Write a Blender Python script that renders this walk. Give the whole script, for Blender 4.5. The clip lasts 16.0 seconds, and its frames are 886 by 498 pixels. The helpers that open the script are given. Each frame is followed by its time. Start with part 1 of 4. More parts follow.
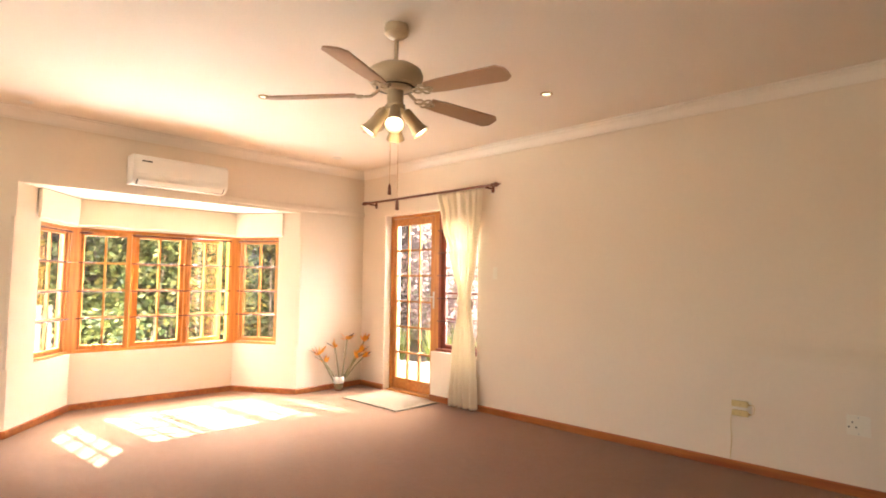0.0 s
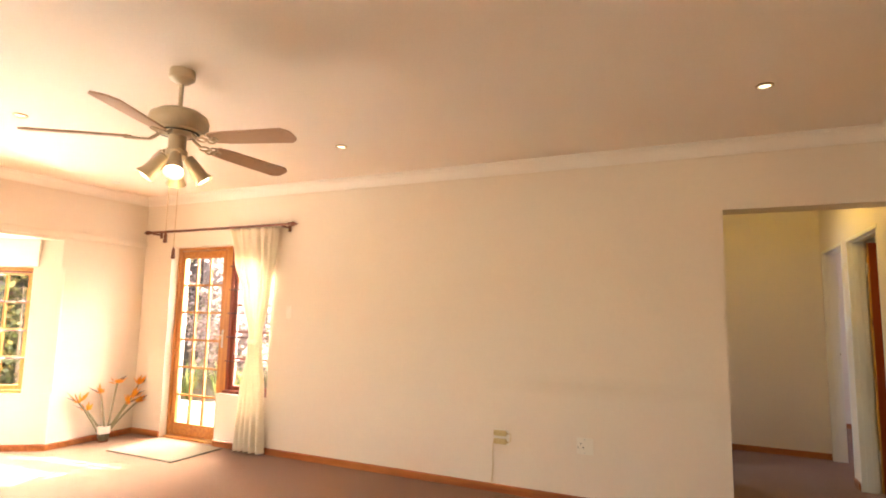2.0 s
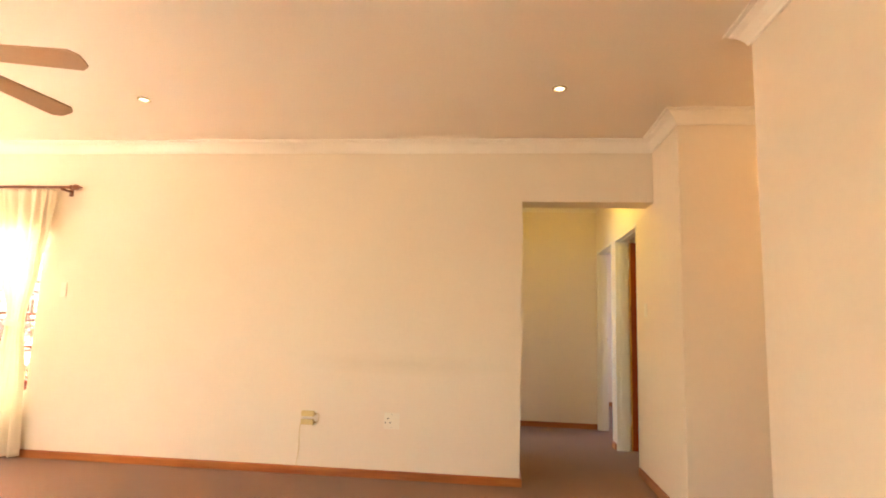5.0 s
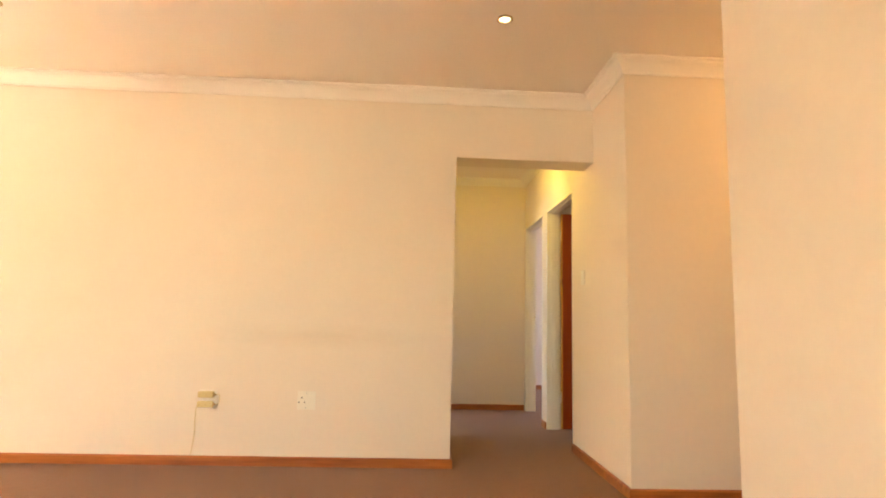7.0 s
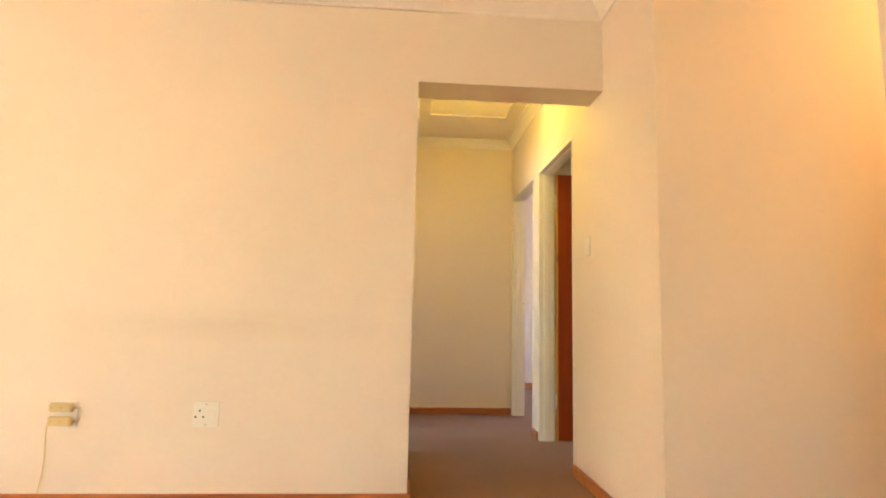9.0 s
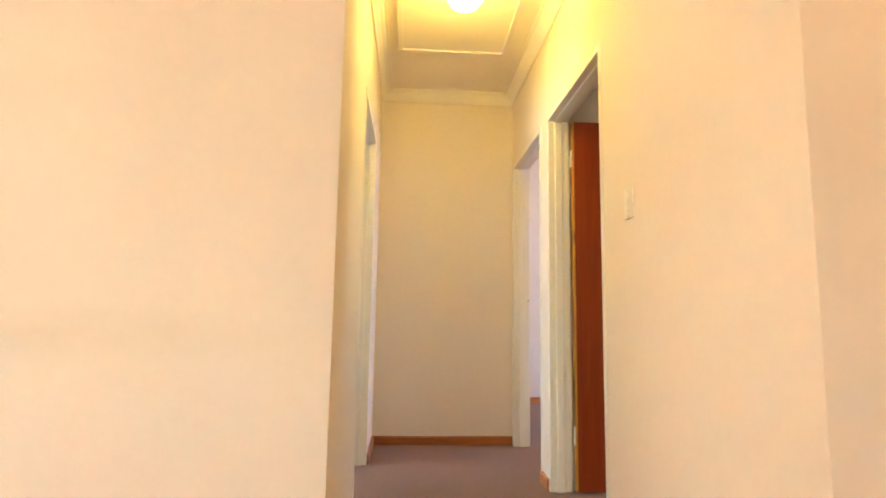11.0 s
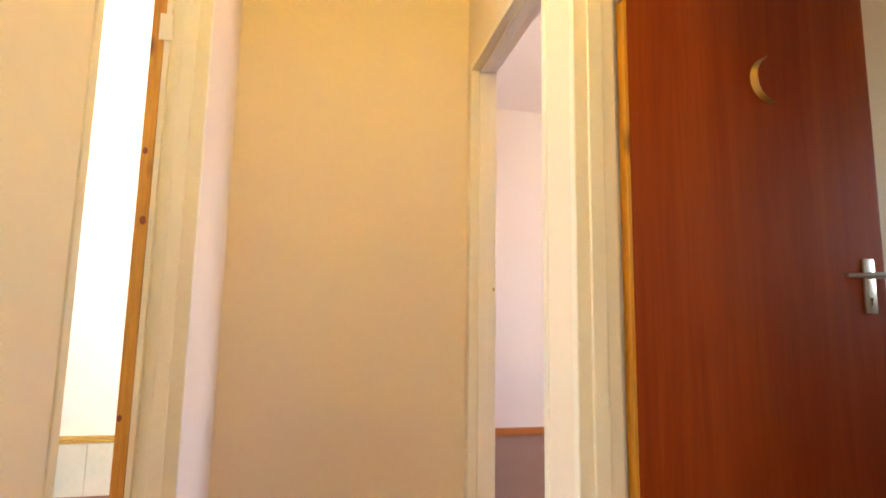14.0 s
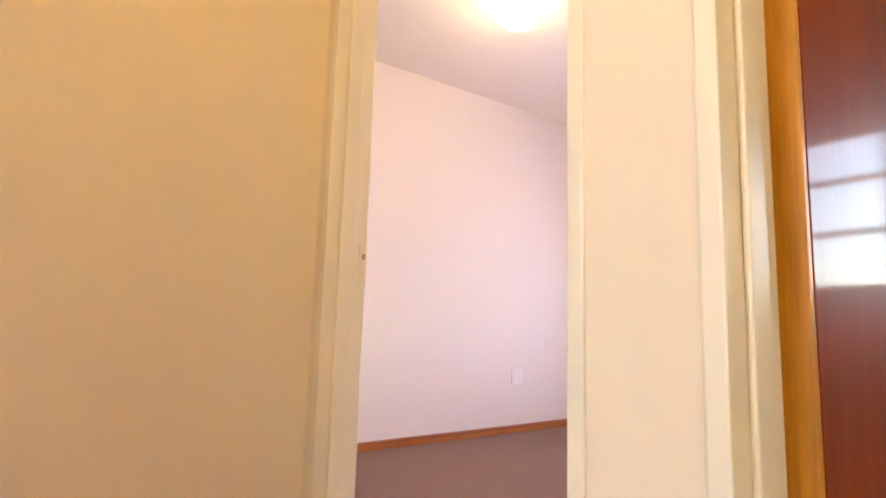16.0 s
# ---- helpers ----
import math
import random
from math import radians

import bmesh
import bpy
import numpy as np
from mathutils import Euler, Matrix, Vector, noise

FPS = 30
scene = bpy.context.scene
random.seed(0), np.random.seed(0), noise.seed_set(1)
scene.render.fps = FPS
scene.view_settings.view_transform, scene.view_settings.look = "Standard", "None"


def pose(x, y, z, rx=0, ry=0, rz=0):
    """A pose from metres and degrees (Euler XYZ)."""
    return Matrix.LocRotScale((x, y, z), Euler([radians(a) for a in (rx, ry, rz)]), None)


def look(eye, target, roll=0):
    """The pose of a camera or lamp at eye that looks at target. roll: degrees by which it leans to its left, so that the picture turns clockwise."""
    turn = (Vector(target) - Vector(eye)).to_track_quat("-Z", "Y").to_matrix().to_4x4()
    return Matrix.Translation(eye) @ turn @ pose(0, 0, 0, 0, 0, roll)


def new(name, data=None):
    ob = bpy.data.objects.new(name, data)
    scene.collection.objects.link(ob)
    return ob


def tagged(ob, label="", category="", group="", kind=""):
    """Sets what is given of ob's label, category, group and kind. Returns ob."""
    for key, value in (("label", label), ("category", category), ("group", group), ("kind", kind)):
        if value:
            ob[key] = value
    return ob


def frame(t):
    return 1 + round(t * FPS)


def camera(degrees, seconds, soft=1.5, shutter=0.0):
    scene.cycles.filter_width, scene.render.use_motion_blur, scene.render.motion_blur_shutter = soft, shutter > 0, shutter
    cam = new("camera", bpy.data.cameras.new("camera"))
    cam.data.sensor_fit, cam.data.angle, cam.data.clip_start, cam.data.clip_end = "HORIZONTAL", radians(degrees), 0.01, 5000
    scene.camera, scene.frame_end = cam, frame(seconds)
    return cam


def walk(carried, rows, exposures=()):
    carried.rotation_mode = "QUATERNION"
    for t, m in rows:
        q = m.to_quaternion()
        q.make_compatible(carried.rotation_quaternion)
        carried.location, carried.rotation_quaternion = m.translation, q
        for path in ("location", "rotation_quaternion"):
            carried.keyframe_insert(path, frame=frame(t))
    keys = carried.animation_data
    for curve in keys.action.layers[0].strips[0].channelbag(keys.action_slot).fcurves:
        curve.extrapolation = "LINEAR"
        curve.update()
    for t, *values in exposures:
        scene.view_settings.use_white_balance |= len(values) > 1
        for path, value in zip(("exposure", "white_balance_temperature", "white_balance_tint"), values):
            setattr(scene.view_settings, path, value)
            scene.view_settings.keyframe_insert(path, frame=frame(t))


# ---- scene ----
cam = camera(77.8, 16.0, soft=1.9)

# seconds, x, y, z, yaw to the left from +y, pitch, roll
PATH = [
    (0.0, 0.307, -4.278, 1.285, 44.32, 3.49, 0.70),
    (0.5, 0.368, -4.303, 1.326, 39.37, 4.67, 0.74),
    (1.0, 0.423, -4.309, 1.390, 34.48, 5.24, 0.69),
    (1.5, 0.478, -4.326, 1.411, 29.33, 6.02, 0.91),
    (2.0, 0.536, -4.346, 1.426, 24.74, 6.43, 1.05),
    (2.5, 0.572, -4.373, 1.399, 19.79, 6.82, 1.31),
    (3.0, 0.563, -4.373, 1.377, 15.63, 6.75, 1.50),
    (3.5, 0.568, -4.365, 1.338, 12.48, 6.92, 1.71),
    (4.0, 0.563, -4.355, 1.288, 10.11, 7.18, 1.76),
    (4.5, 0.546, -4.349, 1.245, 7.83, 7.46, 1.71),
    (5.0, 0.553, -4.346, 1.204, 5.93, 7.59, 1.74),
    (5.2, 0.557, -4.335, 1.187, 5.18, 7.64, 1.75),
    (7.5, 0.452, -3.664, 0.958, -3.84, 7.32, 1.44),
    (8.0, 0.516, -3.409, 0.944, -4.10, 7.19, 1.41),
    (8.5, 0.588, -3.128, 0.943, -4.06, 7.02, 1.32),
    (9.0, 0.684, -2.828, 0.938, -3.97, 6.83, 1.26),
    (9.5, 0.794, -2.500, 0.939, -3.70, 6.76, 1.17),
    (10.0, 0.847, -2.195, 0.943, -3.27, 6.84, 0.97),
    (10.2, 0.862, -2.080, 0.941, -3.32, 6.88, 0.96),
    (12.5, 1.124, -0.837, 0.913, -4.33, 7.45, 0.91),
    (13.0, 1.142, -0.543, 0.926, -5.71, 7.28, 0.80),
    (13.5, 1.131, -0.201, 0.937, -7.95, 7.44, 0.57),
    (14.0, 1.105, 0.121, 0.916, -12.33, 7.55, 0.97),
    (14.5, 1.102, 0.399, 0.899, -17.89, 7.54, 1.24),
    (15.0, 1.082, 0.664, 0.899, -25.03, 7.56, 1.33),
    (15.5, 1.098, 0.901, 0.907, -30.59, 7.62, 1.61),
    (16.0, 1.158, 1.119, 0.896, -35.57, 7.44, 1.70),
]


def ahead(x, y, z, yaw, pitch, roll):
    a, b = radians(yaw), radians(pitch)
    way = Vector((-math.sin(a) * math.cos(b), math.cos(a) * math.cos(b), math.sin(b)))
    return look(Vector((x, y, z)), Vector((x, y, z)) + way, roll)


walk(cam, [(t, ahead(*row)) for t, *row in PATH],
     exposures=[(0.0, 3.4, 6300, 6), (1.5, 3.62, 6400, 6), (2.5, 4.05, 6800, 6), (3.5, 4.25, 6900, 6), (5.0, 4.35, 7000, 5), (8.0, 4.57, 7000, 2),
                (10.0, 4.75, 6500, 2), (12.5, 5.02, 5900, 5), (13.5, 5.0, 7100, 6), (14.0, 5.03, 7200, 8), (15.0, 5.25, 7200, 10), (16.0, 4.95, 7100, 11)])

# ---- light ----
world = bpy.data.worlds.new("sky")
scene.world = world
world.use_nodes = True
sky = world.node_tree.nodes.new("ShaderNodeTexSky")
sky.sky_type = "NISHITA"
sky.sun_disc = False
sky.sun_elevation, sky.sun_rotation = radians(44.7), radians(265)
world.node_tree.links.new(sky.outputs[0], world.node_tree.nodes["Background"].inputs[0])
world.node_tree.nodes["Background"].inputs[1].default_value = 0.07


def lamp(name, kind, m, energy, colour, size=0.1, size_y=None, angle=None):
    d = bpy.data.lights.new(name, kind)
    d.energy, d.color = energy, colour
    if kind == "AREA":
        d.shape, d.size, d.size_y = "RECTANGLE", size, size_y or size
    elif kind == "SUN":
        d.angle = angle
    else:
        d.shadow_soft_size = size
    ob = new(name, d)
    ob.matrix_world = m
    return ob


lamp("sun", "SUN", look((-20, -3.54, 19.9), (0, -1.8, 0)), 5.0, (1.0, 0.95, 0.87), angle=radians(0.7))
# added area lamps standing in for skylight outside the openings and for sunlit-ground bounce
lamp("bay_skylight", "AREA", look((-7.4, -2.15, 3.0), (-4.9, -2.15, 0.9)), 125, (1.0, 0.97, 0.94), 3.0, 0.9)
lamp("bay_bounce_fill", "AREA", look((-7.75, -2.15, -0.03), (-7.74, -2.15, 3.0)), 130, (1.0, 0.95, 0.87), 3.6, 2.6)
lamp("paving_bounce_fill", "AREA", look((-3.7, 1.25, -0.03), (-3.7, 1.24, 3.0)), 150, (1.0, 0.97, 0.90), 2.2, 1.5)
lamp("garden_door_skylight", "AREA", look((-4.0, 1.6, 3.0), (-3.9, -0.6, 0.6)), 70, (1.0, 0.95, 0.9), 1.6, 1.4)
lamp("room_window_skylight", "AREA", look((4.85, 0.775, 1.52), (2.0, 0.775, 1.3)), 0.40, (1.0, 0.94, 0.84), 1.5, 1.2)
# added lamp in a closed, unseen niche stands in for the bathroom's daylight
lamp("bathroom_daylight_fill", "AREA", look((-1.80, 1.9, 1.62), (0.5, 2.0, 1.4)), 1.8, (0.55, 0.73, 1.0), 0.95, 0.9)
# added lamp for the bedroom's bluish daylight, outside an unseen window
lamp("bedroom_daylight_fill", "AREA", look((6.25, 2.45, 1.5), (3.0, 4.0, 1.0)), 7.5, (0.46, 0.50, 1.0), 1.8, 1.4)
# fill lamp added behind the walker; its window is unseen
lamp("living_fill_light", "AREA", look((-2.4, -6.85, 1.7), (-1.8, -2.0, 1.5)), 7.0, (1.0, 0.92, 0.78), 2.4, 1.4)
WARM = (1.0, 0.74, 0.42)
lamp("fan_bulb_light", "POINT", pose(-1.906, -2.392, 2.04), 0.14, WARM, 0.06)
lamp("corridor_bulb_light", "POINT", pose(1.205, 1.005, 2.46), 0.50, (1.0, 0.66, 0.02), 0.08)
lamp("bedroom_bulb_light", "POINT", pose(3.232, 3.332, 2.58), 0.22, (1.0, 0.85, 0.6), 0.08)
lamp("passage_bulb_light", "POINT", pose(3.3, -1.15, 2.35), 0.95, (1.0, 0.58, 0.24), 0.06)

# ---- materials ----


def material(name, rough=0.6, metal=0.0):
    m = bpy.data.materials.new(name)
    m.use_nodes = True
    b = m.node_tree.nodes["Principled BSDF"]
    b.inputs["Roughness"].default_value, b.inputs["Metallic"].default_value = rough, metal
    return m, m.node_tree.nodes, m.node_tree.links, b


def ramp(nodes, stops):
    r = nodes.new("ShaderNodeValToRGB")
    while len(r.color_ramp.elements) < len(stops):
        r.color_ramp.elements.new(0.5)
    for e, (p, c) in zip(r.color_ramp.elements, stops):
        e.position, e.color = p, (*c, 1)
    return r


def noise_node(nodes, links, coord, scale, detail=4.0, stretch=(1, 1, 1)):
    mp = nodes.new("ShaderNodeMapping")
    mp.inputs["Scale"].default_value = stretch
    links.new(coord, mp.inputs[0])
    n = nodes.new("ShaderNodeTexNoise")
    n.inputs["Scale"].default_value, n.inputs["Detail"].default_value = scale, detail
    links.new(mp.outputs[0], n.inputs[0])
    return n


def shade(c, k):
    return tuple(min(1.0, v * k) for v in c)


def mottled(name, colour, rough=0.7, big=0.7, fine=60.0, vary=0.06, bump=0.06, distance=0.004, metal=0.0, spec=None):
    """Large soft unevenness and a fine grain over one colour."""
    m, nodes, links, b = material(name, rough, metal)
    co = nodes.new("ShaderNodeTexCoord").outputs["Object"]
    a = noise_node(nodes, links, co, big, 5)
    f = noise_node(nodes, links, co, fine, 3)
    r = ramp(nodes, [(0.3, shade(colour, 1 - vary)), (0.7, shade(colour, 1 + vary * 0.6))])
    links.new(a.outputs[0], r.inputs[0])
    mix = nodes.new("ShaderNodeMixRGB")
    mix.blend_type = "MULTIPLY"
    mix.inputs[0].default_value = 1.0
    g = ramp(nodes, [(0.35, (1 - vary * 0.7,) * 3), (0.6, (1, 1, 1))])
    links.new(f.outputs[0], g.inputs[0])
    links.new(r.outputs[0], mix.inputs[1])
    links.new(g.outputs[0], mix.inputs[2])
    links.new(mix.outputs[0], b.inputs["Base Color"])
    bp = nodes.new("ShaderNodeBump")
    bp.inputs["Strength"].default_value, bp.inputs["Distance"].default_value = bump, distance
    links.new(f.outputs[0], bp.inputs["Height"])
    links.new(bp.outputs[0], b.inputs["Normal"])
    if spec is not None:
        b.inputs["Specular IOR Level"].default_value = spec
    return m


def timber(name, dark, light, along, rough=0.35, scale=9.0, coat=0.0, knots=False, fine=0.8):
    """Grain stretched along one axis ('x', 'y' or 'z')."""
    m, nodes, links, b = material(name, rough)
    co = nodes.new("ShaderNodeTexCoord").outputs["Object"]
    st = [5.0, 5.0, 5.0]
    st["xyz".index(along)] = 0.22
    a = noise_node(nodes, links, co, scale, 6, st)
    a.inputs["Distortion"].default_value = 0.5
    f = noise_node(nodes, links, co, scale * 5, 3, st)
    r = ramp(nodes, [(0.3, dark), (0.5, tuple((p + q) / 2 for p, q in zip(dark, light))), (0.72, light)])
    links.new(a.outputs[0], r.inputs[0])
    g = ramp(nodes, [(0.35, (fine, fine * 0.98, fine * 0.94)), (0.6, (1, 1, 1))])
    links.new(f.outputs[0], g.inputs[0])
    mix = nodes.new("ShaderNodeMixRGB")
    mix.blend_type = "MULTIPLY"
    mix.inputs[0].default_value = 1.0
    links.new(r.outputs[0], mix.inputs[1])
    links.new(g.outputs[0], mix.inputs[2])
    last = mix
    if knots:
        v = nodes.new("ShaderNodeTexVoronoi")
        v.inputs["Scale"].default_value = 4.0
        mp = nodes.new("ShaderNodeMapping")
        s = [2.0, 2.0, 2.0]
        s["xyz".index(along)] = 0.9
        mp.inputs["Scale"].default_value = s
        links.new(co, mp.inputs[0])
        links.new(mp.outputs[0], v.inputs[0])
        k = ramp(nodes, [(0.08, (0.16, 0.06, 0.02)), (0.20, (1, 1, 1))])
        links.new(v.outputs["Distance"], k.inputs[0])
        last = nodes.new("ShaderNodeMixRGB")
        last.blend_type = "MULTIPLY"
        last.inputs[0].default_value = 1.0
        links.new(mix.outputs[0], last.inputs[1])
        links.new(k.outputs[0], last.inputs[2])
    links.new(last.outputs[0], b.inputs["Base Color"])
    bp = nodes.new("ShaderNodeBump")
    bp.inputs["Strength"].default_value, bp.inputs["Distance"].default_value = 0.08, 0.002
    links.new(f.outputs[0], bp.inputs["Height"])
    links.new(bp.outputs[0], b.inputs["Normal"])
    b.inputs["Coat Weight"].default_value = coat
    b.inputs["Coat Roughness"].default_value = 0.045
    return m


def plain(name, colour, rough=0.4, metal=0.0):
    return mottled(name, colour, rough, 3.0, 90.0, 0.04, 0.02, 0.001, metal)


def glowing(name, colour, strength):
    m, nodes, links, b = material(name, 0.4)
    b.inputs["Base Color"].default_value = (*colour, 1)
    b.inputs["Emission Color"].default_value = (*colour, 1)
    b.inputs["Emission Strength"].default_value = strength
    return m


def clear(name, tint=(1, 1, 1)):
    m, nodes, links, b = material(name, 0.0)
    b.inputs["Base Color"].default_value = (*tint, 1)
    b.inputs["Transmission Weight"].default_value = 1.0
    b.inputs["IOR"].default_value = 1.45
    return m


def leafy(name, colours, rough=0.5, through_light=0.35):
    m, nodes, links, b = material(name, rough)
    g = nodes.new("ShaderNodeNewGeometry")
    r = ramp(nodes, [(i / max(1, len(colours) - 1), c) for i, c in enumerate(colours)])
    links.new(g.outputs["Random Per Island"], r.inputs[0])
    links.new(r.outputs[0], b.inputs["Base Color"])
    tr = nodes.new("ShaderNodeBsdfTranslucent")
    links.new(r.outputs[0], tr.inputs[0])
    mx = nodes.new("ShaderNodeMixShader")
    mx.inputs[0].default_value = through_light
    links.new(b.outputs[0], mx.inputs[1])
    links.new(tr.outputs[0], mx.inputs[2])
    links.new(mx.outputs[0], nodes["Material Output"].inputs[0])
    return m


WALL = mottled("cream_wall_paint", (0.80, 0.688, 0.552), 0.75, 0.55, 30, 0.018, 0.022, 0.002, spec=0.2)


def stained_wall():
    """The wall paint with one long faint smudge where furniture stood."""
    m = WALL.copy()
    m.name = "smudged_wall_paint"
    nodes, links = m.node_tree.nodes, m.node_tree.links
    b = nodes["Principled BSDF"]
    source = b.inputs["Base Color"].links[0].from_socket
    co = nodes.new("ShaderNodeTexCoord").outputs["Object"]
    mp = nodes.new("ShaderNodeMapping")
    mp.inputs["Location"].default_value = (0.22, 0, -8.65)
    mp.inputs["Scale"].default_value = (1.1, 0.0, 10.0)
    links.new(co, mp.inputs[0])
    g = nodes.new("ShaderNodeTexGradient")
    g.gradient_type = "SPHERICAL"
    links.new(mp.outputs[0], g.inputs[0])
    n = noise_node(nodes, links, co, 6, 5, (1, 1, 3))
    mul = nodes.new("ShaderNodeMath")
    mul.operation = "MULTIPLY"
    links.new(g.outputs[1], mul.inputs[0])
    links.new(n.outputs[0], mul.inputs[1])
    mix = nodes.new("ShaderNodeMixRGB")
    mix.blend_type = "MULTIPLY"
    mix.inputs[2].default_value = (0.86, 0.83, 0.77, 1)
    links.new(mul.outputs[0], mix.inputs[0])
    links.new(source, mix.inputs[1])
    links.new(mix.outputs[0], b.inputs["Base Color"])
    return m


SMUDGED = stained_wall()
CEIL = mottled("ceiling_paint", (0.88, 0.78, 0.66), 0.75, 0.5, 70, 0.03, 0.04, 0.002)
BATH = mottled("white_bathroom_paint", (0.85, 0.85, 0.82), 0.5, 0.8, 60, 0.03)
CORNICE = mottled("cornice_paint", (0.84, 0.76, 0.66), 0.6, 1.0, 80, 0.03, 0.03)
FRAME = mottled("cream_gloss_paint", (0.80, 0.73, 0.60), 0.34, 2.0, 40, 0.02, 0.02, 0.001)
SKIRT = timber("skirting_timber", (0.28, 0.070, 0.015), (0.50, 0.17, 0.036), "x", 0.35, 5)
SKIRT_Y = timber("skirting_timber_across", (0.28, 0.070, 0.015), (0.50, 0.17, 0.036), "y", 0.35, 5)
PINE = timber("orange_window_timber", (0.42, 0.15, 0.03), (0.62, 0.27, 0.06), "z", 0.3, 6, 0.3)
PINE_X = timber("orange_window_timber_level", (0.42, 0.15, 0.03), (0.62, 0.27, 0.06), "y", 0.3, 6, 0.3)
PINE_RAW = timber("knotty_pine_edge", (0.50, 0.20, 0.018), (0.68, 0.33, 0.035), "z", 0.45, 7, 0.1, True)
RED = timber("dark_red_window_timber", (0.16, 0.025, 0.012), (0.26, 0.05, 0.02), "z", 0.35, 6)
MEDIUM = timber("red_brown_door_veneer", (0.240, 0.034, 0.0065), (0.295, 0.051, 0.009), "z", 0.50, 4.0, 0.28, fine=0.91)
MEDIUM.node_tree.nodes["Principled BSDF"].inputs["Coat Roughness"].default_value = 0.085
ROD = timber("curtain_pole_timber", (0.14, 0.04, 0.018), (0.24, 0.075, 0.03), "x", 0.35, 8)
MEDIUM.node_tree.nodes["Principled BSDF"].inputs["Specular IOR Level"].default_value = 0.08
GLASS = clear("window_glass")
VASE = clear("vase_glass", (0.95, 0.97, 0.97))
IRON = plain("burglar_bar_paint", (0.10, 0.025, 0.018), 0.45)
SOCKET = plain("cream_white_plastic", (0.82, 0.75, 0.62), 0.35)
WHITE = plain("white_plastic", (0.86, 0.83, 0.77), 0.35)
CREAM = plain("yellowed_plastic", (0.64, 0.49, 0.22), 0.4)
FANWHITE = plain("fan_enamel", (0.52, 0.41, 0.27), 0.4)
BLADE = mottled("fan_blade_laminate", (0.46, 0.28, 0.16), 0.42, 1.5, 70, 0.06, 0.03, 0.001)
BLACK = plain("dark_slot", (0.015, 0.014, 0.012), 0.5)
STEEL = plain("brushed_steel", (0.55, 0.52, 0.48), 0.28, 1.0)
BRASS = plain("dull_brass", (0.50, 0.34, 0.14), 0.32, 1.0)
GOLD = plain("gold_tile_border", (0.55, 0.36, 0.08), 0.3)
BULB = glowing("lit_bulb", (1.0, 0.82, 0.50), 1.0)
GLOBE = glowing("lit_opal_globe", (1.0, 0.86, 0.52), 0.6)
DOWN = glowing("lit_downlight", (1.0, 0.85, 0.58), 0.3)
CLOTH = mottled("cream_curtain_cloth", (0.90, 0.83, 0.69), 0.85, 2.0, 220, 0.03, 0.12, 0.001)


def lets_light_through(m, colour, share):
    nodes, links = m.node_tree.nodes, m.node_tree.links
    tr = nodes.new("ShaderNodeBsdfTranslucent")
    tr.inputs[0].default_value = (*colour, 1)
    mx = nodes.new("ShaderNodeMixShader")
    mx.inputs[0].default_value = share
    links.new(nodes["Principled BSDF"].outputs[0], mx.inputs[1])
    links.new(tr.outputs[0], mx.inputs[2])
    links.new(mx.outputs[0], nodes["Material Output"].inputs[0])


lets_light_through(CLOTH, (0.94, 0.83, 0.64), 0.36)
BLIND = mottled("cream_blind_cloth", (0.80, 0.74, 0.60), 0.85, 2.0, 200, 0.04, 0.1, 0.001)
MAT = mottled("beige_mat", (0.31, 0.22, 0.14), 0.95, 3.0, 260, 0.14, 0.6, 0.004)
MATEDGE = plain("mat_binding", (0.16, 0.12, 0.08), 0.8)
PAVE = mottled("pale_paving", (0.55, 0.50, 0.43), 0.8, 1.5, 50, 0.12, 0.2)
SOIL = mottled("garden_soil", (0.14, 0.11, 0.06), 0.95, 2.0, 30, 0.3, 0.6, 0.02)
PLASTER_OUT = mottled("outside_plaster", (0.62, 0.54, 0.42), 0.85, 1.0, 40, 0.1, 0.2)
TILE = mottled("pale_bathroom_tile", (0.60, 0.66, 0.62), 0.2, 2.0, 60, 0.05, 0.02)


def carpet():
    m, nodes, links, b = material("brown_carpet", 0.95)
    co = nodes.new("ShaderNodeTexCoord").outputs["Object"]
    tuft = noise_node(nodes, links, co, 260, 2)
    blot = noise_node(nodes, links, co, 1.1, 5)
    pile = noise_node(nodes, links, co, 22, 4)
    r = ramp(nodes, [(0.25, (0.178, 0.082, 0.041)), (0.5, (0.270, 0.134, 0.069)), (0.75, (0.37, 0.203, 0.108))])
    links.new(tuft.outputs[0], r.inputs[0])
    g = ramp(nodes, [(0.3, (0.84, 0.83, 0.82)), (0.7, (1, 1, 1))])
    links.new(blot.outputs[0], g.inputs[0])
    h = ramp(nodes, [(0.35, (0.88, 0.88, 0.88)), (0.65, (1, 1, 1))])
    links.new(pile.outputs[0], h.inputs[0])
    last = r
    for other in (g, h):
        mix = nodes.new("ShaderNodeMixRGB")
        mix.blend_type = "MULTIPLY"
        mix.inputs[0].default_value = 1.0
        links.new(last.outputs[0], mix.inputs[1])
        links.new(other.outputs[0], mix.inputs[2])
        last = mix
    links.new(last.outputs[0], b.inputs["Base Color"])
    bp = nodes.new("ShaderNodeBump")
    bp.inputs["Strength"].default_value, bp.inputs["Distance"].default_value = 0.7, 0.006
    links.new(tuft.outputs[0], bp.inputs["Height"])
    links.new(bp.outputs[0], b.inputs["Normal"])
    b.inputs["Sheen Weight"].default_value = 0.15
    b.inputs["Specular IOR Level"].default_value = 0.1
    return m


CARPET = carpet()

# ---- building blocks ----


